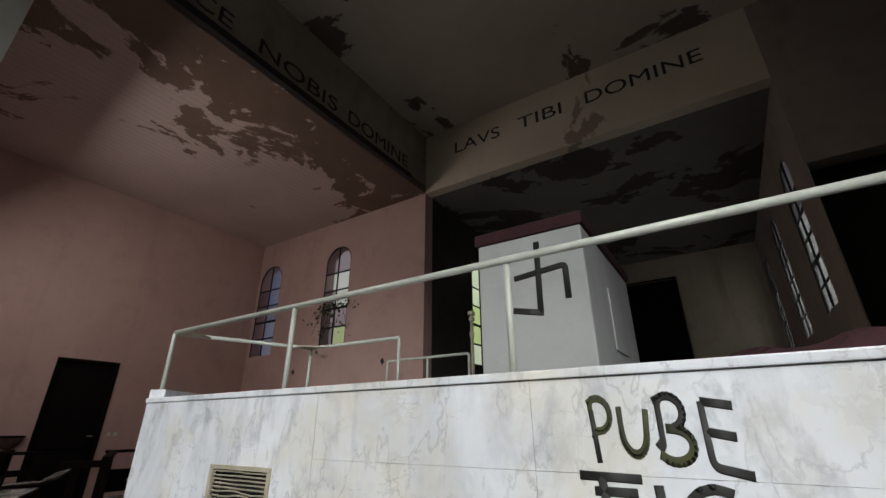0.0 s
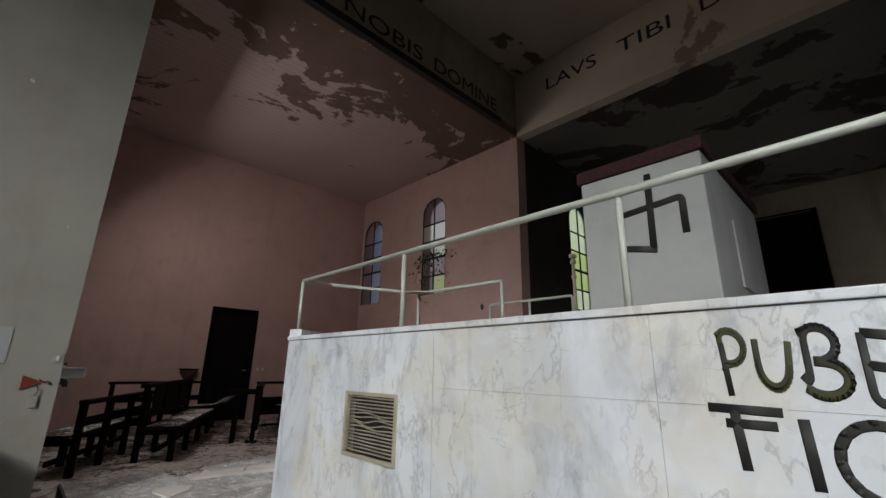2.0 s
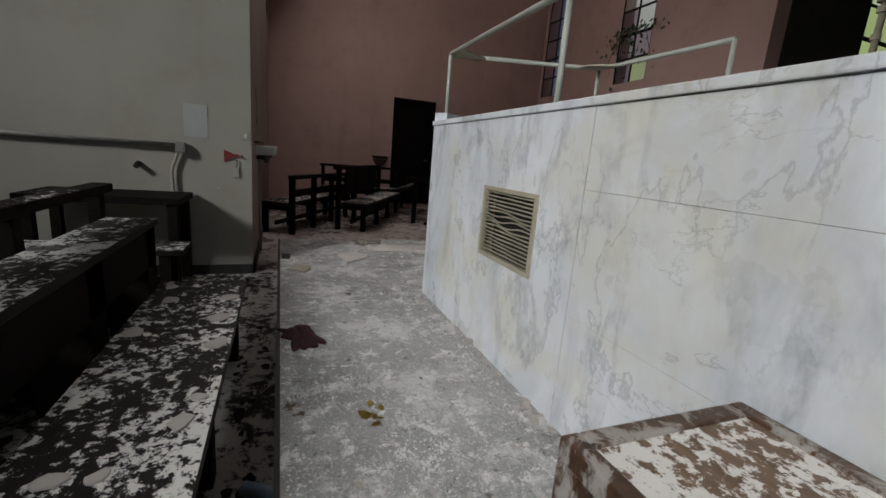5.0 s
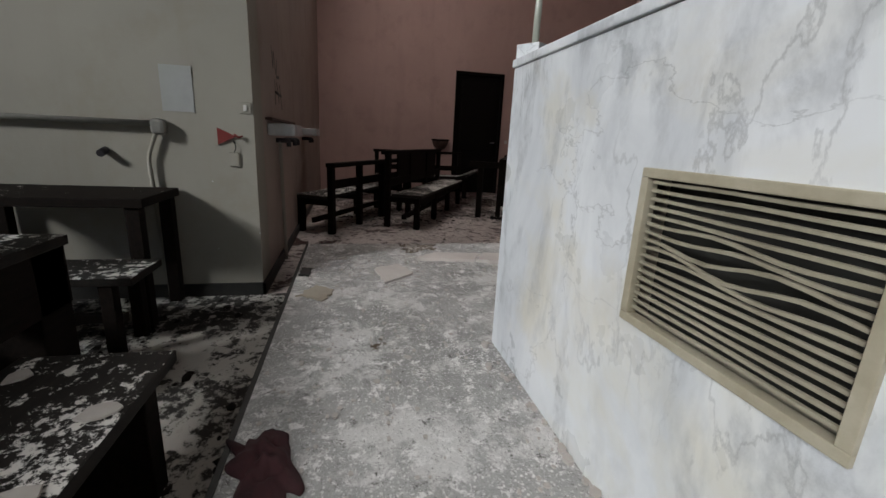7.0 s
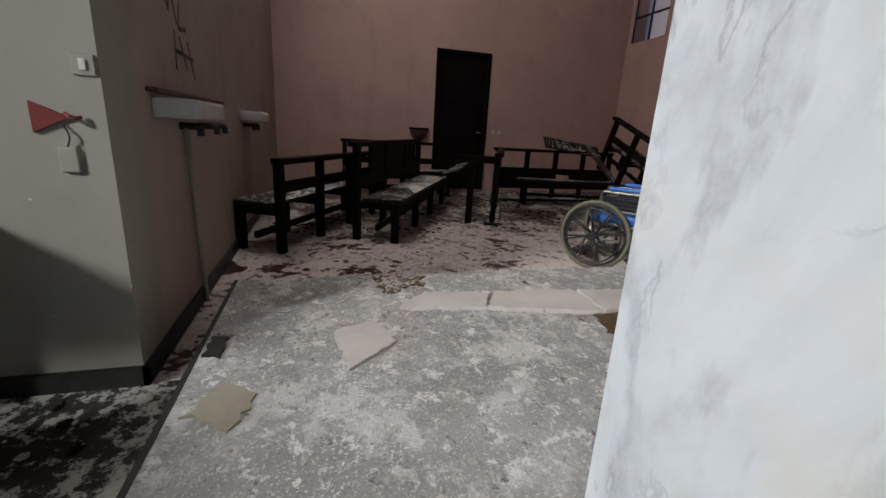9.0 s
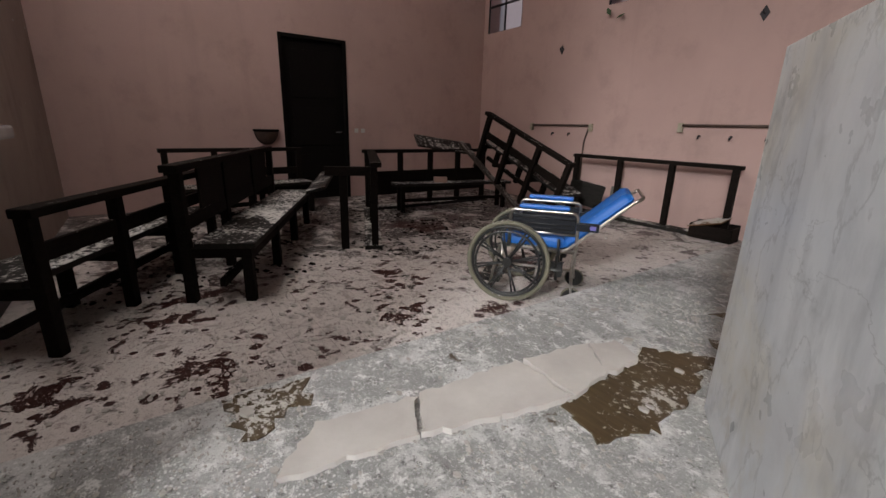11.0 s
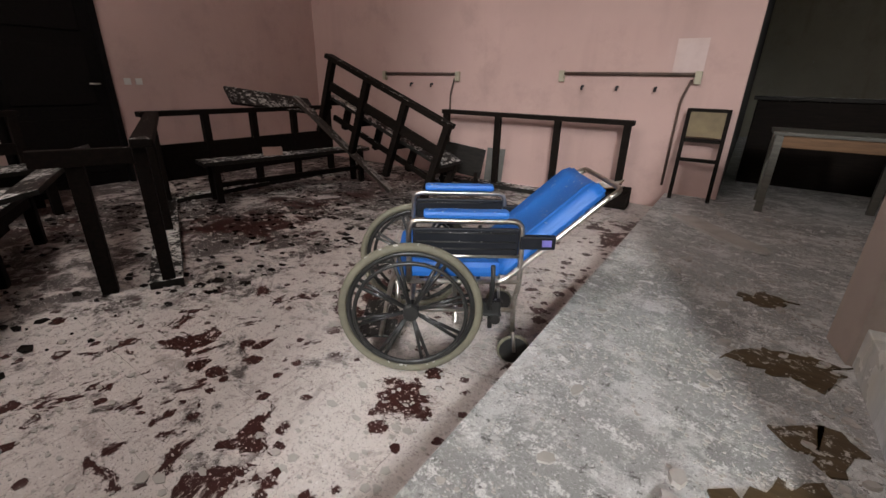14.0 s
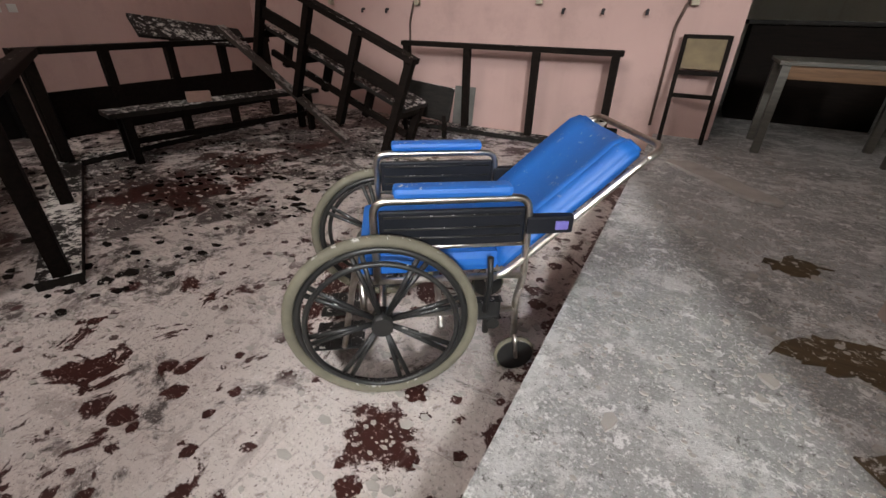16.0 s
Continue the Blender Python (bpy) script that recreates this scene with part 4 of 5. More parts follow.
def wheelchair(m):
    """Local x points along the reclined back, y across, on z = 0."""
    t = thing("wheelchair", "blue reclining wheelchair with black spoked wheels", "wheelchair", m)
    R = 0.31

    def bpart(name, bm, mat, parent, label=""):
        bm.transform(Matrix.Translation((0.20, 0, 0)))
        return part(name, bm, mat, parent, label)

    for s in (-1, 1):
        y = s * 0.30
        rot = Matrix.Translation((0, y, R)) @ pose(0, 0, 0, 90, 0, 0)
        bm = ring(R - 0.018, 0.018, 56, 10)
        bm.transform(rot)
        wheel_ob = part("wheel", bm, M_RUBBER, t, "aged grey tyre on a spoked wheel")
        for rad, th, nm, off in ((R - 0.045, 0.012, "rim", 0), (R - 0.075, 0.009, "hand_rim", 0.035)):
            bm = ring(rad, th, 48, 8)
            bm.transform(Matrix.Translation((0, y + s * off, R)) @ pose(0, 0, 0, 90, 0, 0))
            part(nm, bm, M_PLASTIC, wheel_ob)
        bm = tube([(0, y - 0.035, R), (0, y + 0.035, R)], 0.034, 16)
        part("hub", bm, M_PLASTIC, wheel_ob)
        for k in range(8):
            a = k * math.pi / 4 + 0.25
            for da in (-0.06, 0.06):
                bm = tube([(0.03 * math.cos(a), y, R + 0.03 * math.sin(a)), ((R - 0.05) * math.cos(a + da), y, R + (R - 0.05) * math.sin(a + da))], 0.0085, 6)
                part("spoke", bm, M_PLASTIC, wheel_ob)
        yf = s * 0.235
        bpart("arm_frame", tube(bend([(-0.21, yf, 0.42), (-0.21, yf, 0.695), (0.26, yf, 0.695), (0.27, yf, 0.40), (0.25, yf, 0.33), (0.26, yf, 0.17)], 0.045), 0.012, 10), M_CHROME, t)
        bpart("armrest", cube(-0.15, 0.20, yf - 0.032, yf + 0.032, 0.71, 0.742, 0.014), M_BLUETOP, t, "blue padded armrest")
        pad = bpart("side_panel", cube(-0.195, 0.25, yf - 0.008, yf + 0.008, 0.545, 0.665, 0.007), M_NAVY, t, "dark navy quilted side panel")
        for z in (0.575, 0.605, 0.645):
            bpart("seam", tube([(-0.18, yf - 0.008, z), (0.235, yf - 0.008, z)], 0.004, 6), M_PLASTIC, pad)
        bpart("panel_rail", tube([(-0.21, yf, 0.54), (0.265, yf, 0.54)], 0.009, 8), M_CHROME, t)
        bpart("seat_rail", tube([(-0.25, yf, 0.42), (0.27, yf, 0.42)], 0.011), M_CHROME, t)
        bpart("lower_rail", tube(bend([(-0.26, yf, 0.42), (-0.26, yf, 0.28), (0.26, yf, 0.28)], 0.04), 0.011), M_CHROME, t)
        bpart("back_tube", tube(bend([(0.14, yf, 0.40), (0.22, yf, 0.44), (0.60, yf, 0.80), (0.65, yf * 0.9, 0.825)], 0.03), 0.011), M_CHROME, t)
        bpart("upright", tube([(0.15, yf + s * 0.015, 0.2), (0.15, yf + s * 0.015, 0.42)], 0.012), M_PLASTIC, t)
        brake = bpart("brake", cube(0.10, 0.19, yf + s * 0.01, yf + s * 0.03, 0.27, 0.34, 0.008), M_PLASTIC, t, "black lever brake")
        bpart("lever", tube(bend([(0.14, yf + s * 0.03, 0.30), (0.15, yf + s * 0.035, 0.42), (0.145, yf + s * 0.035, 0.51)], 0.02), 0.010, 8), M_PLASTIC, brake)
        bpart("pivot", tube([(0.17, yf + s * 0.005, 0.25), (0.17, yf + s * 0.04, 0.25)], 0.022, 12), M_PLASTIC, brake)
        cast = bpart("caster", tube([(0.27, yf - 0.014, 0.075), (0.27, yf + 0.014, 0.075)], 0.066, 22), M_PLASTIC, t, "small swivel caster wheel")
        part("tyre", tube([(0.47 + 0.066 * math.cos(k * 0.3927), yf, 0.075 + 0.066 * math.sin(k * 0.3927)) for k in range(16)], 0.011, 6, True), M_RUBBER, cast)
        for q in (-1, 1):
            bpart("fork", tube([(0.27, yf + q * 0.025, 0.075), (0.262, yf + q * 0.022, 0.15), (0.26, yf, 0.175)], 0.008, 8), M_CHROME, cast)
        bpart("strap", cube(0.255, 0.405, yf - 0.016, yf + 0.018, 0.575, 0.635, 0.008), M_NAVY, t)
        bpart("leg_tube", tube(bend([(-0.25, s * 0.17, 0.42), (-0.29, s * 0.17, 0.40), (-0.35, s * 0.17, 0.10)], 0.04), 0.011), M_CHROME, t)
        plate = bpart("footplate", cube(-0.46, -0.28, s * 0.10 - 0.075, s * 0.10 + 0.075, 0.09, 0.102, 0.004), M_PLASTIC, t, "black ribbed footplate")
        for q in range(5):
            bpart("rib", cube(-0.455 + q * 0.038, -0.440 + q * 0.038, s * 0.10 - 0.07, s * 0.10 + 0.07, 0.102, 0.107), M_PLASTIC, plate)
    bpart("tag", cube(0.345, 0.385, -0.259, -0.251, 0.592, 0.620, 0.002), simple("purple_label", (0.18, 0.16, 0.5)), t)
    part("axle", tube([(0, -0.3, R), (0, 0.3, R)], 0.013), M_CHROME, t)
    bpart("cross_brace", tube([(0.0, -0.22, 0.2), (0.0, 0.22, 0.42)], 0.012), M_CHROME, t)
    bpart("cross_brace", tube([(0.03, 0.22, 0.2), (0.03, -0.22, 0.42)], 0.012), M_CHROME, t)
    bpart("seat", cube(-0.27, 0.19, -0.215, 0.215, 0.425, 0.505, 0.028), M_BLUE, t, "blue vinyl seat cushion")
    bk = bmesh.new()
    L, n = 0.56, 12
    prof = [(-0.225, 0.0), (-0.225, 0.04), (-0.185, 0.082), (-0.12, 0.058), (0.12, 0.058), (0.185, 0.082), (0.225, 0.04), (0.225, 0.0)]
    rows = []
    for k in range(n + 1):
        u = L * k / n
        s = 1 - 0.06 * (k / n) ** 6
        e = 1.0 if 0 < k < n else 0.75
        rows.append([bk.verts.new((u, y * s, z * e)) for y, z in prof])
    for A, B in zip(rows, rows[1:]):
        for j in range(len(prof)):
            bk.faces.new((A[j], A[(j + 1) % 8], B[(j + 1) % 8], B[j]))
    bk.faces.new(rows[0])
    bk.faces.new(rows[-1][::-1])
    bmesh.ops.recalc_face_normals(bk, faces=bk.faces[:])
    bmesh.ops.bevel(bk, geom=[e for e in bk.edges if len(e.link_faces) == 2 and e.calc_face_angle(0) > 0.4], offset=0.012, segments=3, affect="EDGES")
    for f in bk.faces:
        f.smooth = True
    bk.transform(pose(0.20, 0, 0.43, 0, -43, 0))
    bpart("backrest", bk, M_BLUETOP, t, "blue ribbed vinyl backrest laid back")
    bpart("push_bar", tube(bend([(0.60, -0.235, 0.80), (0.655, -0.235, 0.835), (0.655, 0.235, 0.835), (0.60, 0.235, 0.80)], 0.05), 0.011), M_CHROME, t)
    return t


wheelchair(pose(-6.12, 3.87, LOW, 0, 0, 36))

# ---- loose furniture ----
ch = thing("folding_chair", "narrow wooden chair with tan back leaning on the wall", "chair", pose(-5.26, 7.20, 0, -12, 0, 2))
for x in (-0.17, 0.17):
    part("stile", cube(x - 0.018, x + 0.018, -0.015, 0.015, 0, 0.89, 0.004), M_WOOD, ch)
part("backrest", cube(-0.152, 0.152, -0.012, 0.012, 0.62, 0.86, 0.006), M_TAN, ch, "tan padded back panel")
for z in (0.40, 0.59, 0.875):
    part("rung", cube(-0.16, 0.16, -0.01, 0.01, z - 0.018, z + 0.018, 0.003), M_WOOD, ch)

tb = thing("table", "worn grey wooden table with a missing drawer", "table", pose(-4.25, 7.47, 0))
part("tabletop", cube(-0.48, 0.48, -0.3, 0.3, 0.69, 0.72, 0.004), M_TABLEGREY, tb)
for x in (-0.43, 0.43):
    for y in (-0.26, 0.26):
        part("leg", cube(x - 0.03, x + 0.03, y - 0.03, y + 0.03, 0, 0.69, 0.004), M_TABLEGREY, tb)
part("apron", cube(-0.4, 0.4, -0.28, -0.26, 0.59, 0.69, 0.003), M_BROWN, tb, "bare brown drawer front")
part("apron", cube(-0.4, 0.4, 0.26, 0.28, 0.59, 0.69, 0.003), M_TABLEGREY, tb)
# guessed cabinet, added to fill the blackness behind the table
tb2 = thing("cabinet", "dark cabinet added to fill a black mass in the unlit room", "cabinet", pose(-4.3, 9.0, 0))
part("body", cube(-0.6, 0.7, -0.3, 0.3, 0, 0.95, 0.01), M_WOOD, tb2)
part("top", cube(-0.64, 0.74, -0.33, 0.33, 0.95, 0.99, 0.006), M_SEAT, tb2)

bx = thing("casket_box", "varnished brown wooden chest covered with plaster flakes", "chest", pose(-1.04, 1.35, 0))
M_LID = dusty("flaked_lid", (0.10, 0.06, 0.035), (0.20, 0.13, 0.08), dust=(0.66, 0.63, 0.59), thr=0.47, scale=26.0)
part("body", cube(0.03, 1.75, 0.03, 0.49, 0.0, 0.49, 0.006), M_SMEAR, bx)
part("lid", cube(0.04, 1.73, 0.04, 0.48, 0.49, 0.524, 0.004), M_LID, bx, "lid thick with white flakes")
for a, b, c, e in ((0.0, 1.77, 0.0, 0.045), (0.0, 1.77, 0.475, 0.52), (0.0, 0.045, 0.045, 0.475), (1.725, 1.77, 0.045, 0.475)):
    part("lid_edge", cube(a, b, c, e, 0.485, 0.533, 0.006), M_SMEAR, bx)
part("top_moulding", cube(0.04, 1.73, 0.008, 0.03, 0.42, 0.485, 0.006), M_SMEAR, bx)
for x in (0.0, 1.71):
    for y in (0.0, 0.46):
        part("corner_post", cube(x, x + 0.06, y, y + 0.06, 0, 0.485, 0.008), M_SMEAR, bx)

# ---- wall fittings ----


def wash_rail(m, length, taps, label):
    t = thing("pipe_rail", label, "pipe", m)
    part("pipe", tube([(0, -0.03, 0), (length, -0.03, 0)], 0.016), M_PIPE, t)
    for x in (0.0, length):
        part("bracket", cube(x - 0.03, x + 0.03, -0.05, 0.0, -0.09, 0.03, 0.008), M_GRILLE, t)
    for x in taps:
        part("tap_stub", tube(bend([(x, 0, -0.13), (x, -0.05, -0.13), (x, -0.05, -0.17)], 0.02), 0.013, 8), M_IRON, t)
    part("drop_pipe", tube(bend([(length - 0.05, -0.015, -0.05), (length - 0.11, -0.015, -0.25), (length - 0.12, -0.015, -1.1)], 0.05), 0.012), M_PIPE, t)
    return t


wash_rail(pose(-6.79, NORTH, 1.18), 1.36, (0.25, 0.62, 1.0), "rusty pipe with broken tap stubs on the wall")
wash_rail(pose(-9.47, NORTH, 1.16), 1.27, (0.5, 0.85), "rusty pipe with tap stubs beside the corner")
pp = tagged(part("paper_notice", cube(-5.67, -5.40, NORTH - 0.004, NORTH - 0.001, 1.19, 1.5), simple("pinkish_old_paper", (0.60, 0.47, 0.44), (0.54, 0.41, 0.38), 0.9)), "blank faded paper stuck to pink wall", "paper")
bs = thing("wash_basin", "broken white wash basin under a dark shelf", "basin", pose(-5.2, 0.60, 0.93))
part("bowl", cube(-0.5, 0.05, 0, 0.2, 0, 0.09, 0.02), M_CERAMIC, bs)
part("shelf", cube(-1.3, 0.1, 0, 0.05, 0.11, 0.13, 0.004), M_PIPE, bs)
for x in (-0.35, -0.75, -1.0):
    part("tap", tube(bend([(x, 0, -0.04), (x, 0.1, -0.04), (x, 0.1, -0.09)], 0.02), 0.02, 8), M_IRON, bs)
part("drain_pipe", tube([(-0.35, 0.03, -0.05), (-0.42, 0.03, -1.1)], 0.016), M_CREAM, bs)
bs2 = thing("wash_basin", "second chipped basin farther along the wall", "basin", pose(-7.4, 0.60, 0.93))
part("bowl", cube(-0.6, 0.0, 0, 0.2, 0, 0.09, 0.02), M_CERAMIC, bs2)
for x in (-0.2, -0.5):
    part("tap", tube(bend([(x, 0, -0.04), (x, 0.1, -0.04), (x, 0.1, -0.09)], 0.02), 0.02, 8), M_IRON, bs2)
g4 = thing("graffiti", "illegible black sprayed tag on the basin wall", "graffiti")
wm = pose(0, 0.601, 0)
for k, pts in enumerate(([(-5.5, 1.62), (-5.55, 1.45), (-5.6, 1.6), (-5.68, 1.42)], [(-5.75, 1.55), (-5.7, 1.4), (-5.85, 1.42)], [(-5.62, 1.38), (-5.6, 1.18)], [(-5.7, 1.36), (-5.8, 1.2)], [(-5.85, 1.36), (-5.95, 1.16)], [(-5.6, 1.28), (-5.95, 1.27)])):
    stroke(pts, 0.012, M_BLACK, g4, wm)
fl = thing("red_pennant", "faded red cloth scrap pinned on the pier", "cloth", pose(-4.70, 0.38, 0.91))
part("cloth", prism([(0, -0.05), (0.11, 0.005), (0.06, 0.03), (0, 0.055)], 0, 0.012, pose(0, 0, 0, 90, 0, 90)), M_RED, fl)
part("hook", tube(bend([(0.01, 0.1, 0.02), (0.03, 0.13, 0.0), (0.01, 0.15, 0.01)], 0.01), 0.006), M_RED, fl)
sk = thing("wall_socket", "old pale socket plate hanging by a wire", "socket", pose(-4.70, 0.47, 0.77))
part("plate", cube(0, 0.014, -0.03, 0.03, -0.045, 0.045, 0.006), M_CREAM, sk)
part("wire", tube(bend([(0.008, 0, 0.04), (0.02, 0.02, 0.08), (0.006, 0.0, 0.12)], 0.02), 0.003, 6), M_BLACK, sk)
tagged(part("paper_notice", cube(-4.70, -4.696, 0.08, 0.26, 1.05, 1.32), M_OLDPAPER), "pale paper notice on the cream pier", "paper")
pr = thing("pipe_rail", "grey pipe along the cream nave wall", "pipe", pose(-4.70, -1.68, 0.97))
part("pipe", tube([(0.04, 0, 0), (0.04, 1.75, 0)], 0.018), M_DULL, pr)
part("bracket", cube(0, 0.07, 1.70, 1.78, -0.06, 0.03, 0.02), M_DULL, pr)
part("drop_pipe", tube(bend([(0.03, 1.72, -0.05), (0.03, 1.66, -0.2), (0.03, 1.7, -1.15)], 0.05), 0.012), M_CREAM, pr)
part("valve", tube([(0.0, 1.42, -0.17), (0.07, 1.42, -0.19)], 0.022, 8), M_IRON, pr)
st = thing("side_table", "dark wooden side table against the cream wall", "table", pose(-4.42, -0.37, LOW))
part("tabletop", cube(-0.26, 0.26, -0.5, 0.5, 0.70, 0.75, 0.006), M_WOOD, st)
for x in (-0.21, 0.21):
    for y in (-0.44, 0.44):
        part("leg", cube(x - 0.035, x + 0.035, y - 0.035, y + 0.035, 0, 0.70, 0.004), M_WOOD, st)


def bowl(rx, ry, h, rings=6, seg=18):
    """Half a round bowl against a wall: local x along the wall, -y out of it."""
    bm = bmesh.new()
    rows = []
    for k in range(rings + 1):
        a = k / rings * math.pi / 2
        rows.append([bm.verts.new((rx * math.sin(a) * math.cos(math.pi * j / seg), -ry * math.sin(a) * math.sin(math.pi * j / seg), h * (1 - math.cos(a)))) for j in range(seg + 1)])
    inner = [bm.verts.new((v.co.x * 0.8, v.co.y * 0.8, h)) for v in rows[-1]]
    low_in = [bm.verts.new((v.co.x * 0.5, v.co.y * 0.5, h * 0.45)) for v in rows[-1]]
    rows += [inner, low_in]
    for A, B in zip(rows[1:], rows[2:]):
        for j in range(seg):
            bm.faces.new((A[j], A[j + 1], B[j + 1], B[j]))
    bm.faces.new(rows[1])
    bm.faces.new(low_in[::-1])
    bmesh.ops.recalc_face_normals(bm, faces=bm.faces[:])
    return bm


font = thing("wall_font", "dark stained half-round basin fixed beside the door", "basin", pose(WEST, 3.14, 0.74, 0, 0, 90))
part("bowl", bowl(0.18, 0.16, 0.22), M_PIPE, font)
part("rim", tube([(0.18 * math.cos(math.pi * j / 16), -0.16 * math.sin(math.pi * j / 16), 0.22) for j in range(17)], 0.018, 8), M_WOOD, font)
for x, z, s in ((-8.95, 2.35, 0.07), (-6.09, 2.39, 0.08), (-5.54, 1.93, 0.03)):
    hook = thing("wall_hook", "small dark iron hook plate on pink plaster", "hook", pose(x, NORTH, z))
    part("plate", prism([(-s * 0.6, 0), (0, -s), (s * 0.6, 0), (0, s)], 0, 0.014, pose(0, 0, 0, 90, 0, 0)), M_IRON, hook)
    part("peg", tube(bend([(0, -0.01, 0), (0, -0.05, -0.01), (0, -0.06, 0.03)], 0.015), 0.008, 6), M_IRON, hook)
sw = thing("light_switch", "old cream light switch on the pier", "switch", pose(-4.70, 0.555, 1.095))
part("plate", cube(0, 0.008, -0.035, 0.035, -0.035, 0.035, 0.003), M_CREAM, sw)
part("rocker", cube(0.008, 0.014, -0.010, 0.010, -0.018, 0.018, 0.002), M_PAPER, sw)
sw = thing("light_switch", "pair of small sockets beside the black door", "switch", pose(WEST, 4.72, 0.98))
for y in (-0.07, 0.05):
    part("plate", cube(0, 0.01, y - 0.035, y + 0.035, -0.035, 0.035, 0.003), M_PAPER, sw)

# ---- debris ----
RN = random.Random(11)


def chunk(x, y, z, rx, ry, h, mat, label, rz=None, n=8, name="plaster_slab"):
    if name in ("plaster_slab", "board_scrap"):
        pts = []
        for (ax, ay), (bx_, by_) in zip(((-1, -1), (1, -1), (1, 1), (-1, 1)), ((1, -1), (1, 1), (-1, 1), (-1, -1))):
            pts += [((ax + (bx_ - ax) * k / 5) * rx * RN.uniform(0.86 if name == "plaster_slab" else 0.78, 1.1), (ay + (by_ - ay) * k / 5) * ry * RN.uniform(0.8 if name == "plaster_slab" else 0.75, 1.12)) for k in range(5)]
    else:
        pts = ragged(rx, ry, n, RN)
    bm = prism(pts, 0, h)
    ob = tagged(part(name, bm, mat), label, "debris")
    ob.matrix_world = pose(x, y, z, RN.uniform(-2, 2), RN.uniform(-2, 2), RN.uniform(0, 360) if rz is None else rz)
    return ob


chunk(-4.95, 6.2, 0.0, 0.45, 0.10, 0.02, M_PLASTERBIT, "long plaster ridge broken across the walkway", -50, 9)
for k in range(34):
    if k % 3:
        x, y, z = RN.uniform(-5.4, -4.5), RN.uniform(1.0, 7.0), 0.0
    else:
        x, y, z = RN.uniform(-10, -5.8), RN.uniform(1.2, 7.1), LOW
    s = RN.uniform(0.014, 0.042)
    chunk(x, y, z, s, s * RN.uniform(0.5, 0.9), RN.uniform(0.006, 0.02), M_PLASTERBIT, "small broken lump of plaster", None, 6, "plaster_lump")


def flakes(name, count, x0, x1, y0, y1, z, smin, smax, label, mat=M_PLASTERBIT):
    bm_v, bm_f = [], []
    for k in range(count):
        x, y = RN.uniform(x0, x1), RN.uniform(y0, y1)
        if noise.noise(Vector((x * 1.1, y * 1.1, 3))) < RN.uniform(-0.5, 0.25):
            continue
        s = RN.uniform(smin, smax) * RN.uniform(0.5, 1)
        pts = ragged(s, s * RN.uniform(0.4, 0.9), 5, RN)
        tx, ty, i = RN.uniform(-0.25, 0.25), RN.uniform(-0.25, 0.25), len(bm_v)
        for lift in (0.0, 0.0035):
            bm_v += [(x + a, y + b, z + 0.002 + lift + abs(a * tx + b * ty)) for a, b in pts]
        bm_f += [tuple(range(i + 5, i + 10))] + [(i + j, i + (j + 1) % 5, i + 5 + (j + 1) % 5, i + 5 + j) for j in range(5)]
    me = bpy.data.meshes.new(name)
    me.from_pydata(bm_v, [], bm_f)
    me.materials.append(mat)
    return tagged(new(name, me), label, "debris", kind="stuff")


flakes("plaster_flakes", 5200, -10.6, -5.55, 0.7, 7.3, LOW, 0.008, 0.035, "scattered white plaster flakes on tiles")
flakes("plaster_flakes", 5600, -5.45, 0.5, 0.85, 7.3, 0.0, 0.005, 0.022, "scattered white plaster flakes on cement")
flakes("plaster_flakes", 6000, -5.45, -4.4, 1.0, 7.2, 0.0, 0.003, 0.011, "fine white plaster crumbs on cement")
flakes("plaster_flakes", 5000, -7.6, -5.55, 1.6, 5.6, LOW, 0.003, 0.010, "fine white plaster crumbs on dusty tiles")
flakes("plaster_flakes", 1400, -4.6, 0.8, -2.5, 0.75, LOW, 0.008, 0.03, "scattered white flakes between the pews")
flakes("charred_litter", 1700, -10.6, -7.3, 0.8, 7.2, LOW, 0.015, 0.06, "charred dark scraps under the pews", M_WOOD)
flakes("charred_litter", 500, -4.6, 0.5, -0.5, 0.78, LOW, 0.015, 0.06, "dark scraps along the step", M_WOOD)
foil = bmesh.new()
for k in range(14):
    prism(ragged(0.02, 0.012, 5, RN), 0, 0.003, pose(RN.gauss(0, 0.035), RN.gauss(0, 0.03), RN.uniform(0, 0.012), RN.uniform(-30, 30), RN.uniform(-30, 30), RN.uniform(0, 360)), foil)
fo = tagged(part("crumpled_foil", foil, M_BRASS), "crumpled gold foil scrap on the walkway", "litter", kind="stuff")
fo.matrix_world = pose(-1.95, 1.18, 0.006)
bo = thing("bottle", "blue plastic bottle lying by the bench", "bottle", pose(-1.85, 0.72, LOW + 0.031, 0, 90, 60))
part("bottle_body", tube([(0, 0, 0), (0, 0, 0.12), (0, 0, 0.15), (0, 0, 0.16)], 0.027, 14), M_BOTTLE, bo)
part("cap", tube([(0, 0, 0.16), (0, 0, 0.185)], 0.016, 12), M_CERAMIC, bo)
bm = bmesh.new()
bmesh.ops.create_grid(bm, x_segments=24, y_segments=16, size=1)
for v in bm.verts:
    fray = 0.8 + 0.35 * noise.noise(v.co * 2.3)
    edge = max(abs(v.co.x), abs(v.co.y))
    v.co.z = (1 - edge) * 0.055 * (0.7 + noise.noise(v.co * 3)) + 0.02 * abs(noise.noise(v.co * 7)) * (1 - edge) + 0.003
    v.co.x, v.co.y = v.co.x * 0.19 * fray, v.co.y * 0.10 * fray
for f in bm.faces:
    f.smooth = True
bmesh.ops.solidify(bm, geom=bm.faces[:], thickness=0.004)
cl2 = tagged(part("rag", bm, M_MAROON), "crumpled dark red rag lying on the step edge", "cloth")
cl2.matrix_world = pose(-2.78, 0.95, 0.003, 0, 0, 15)
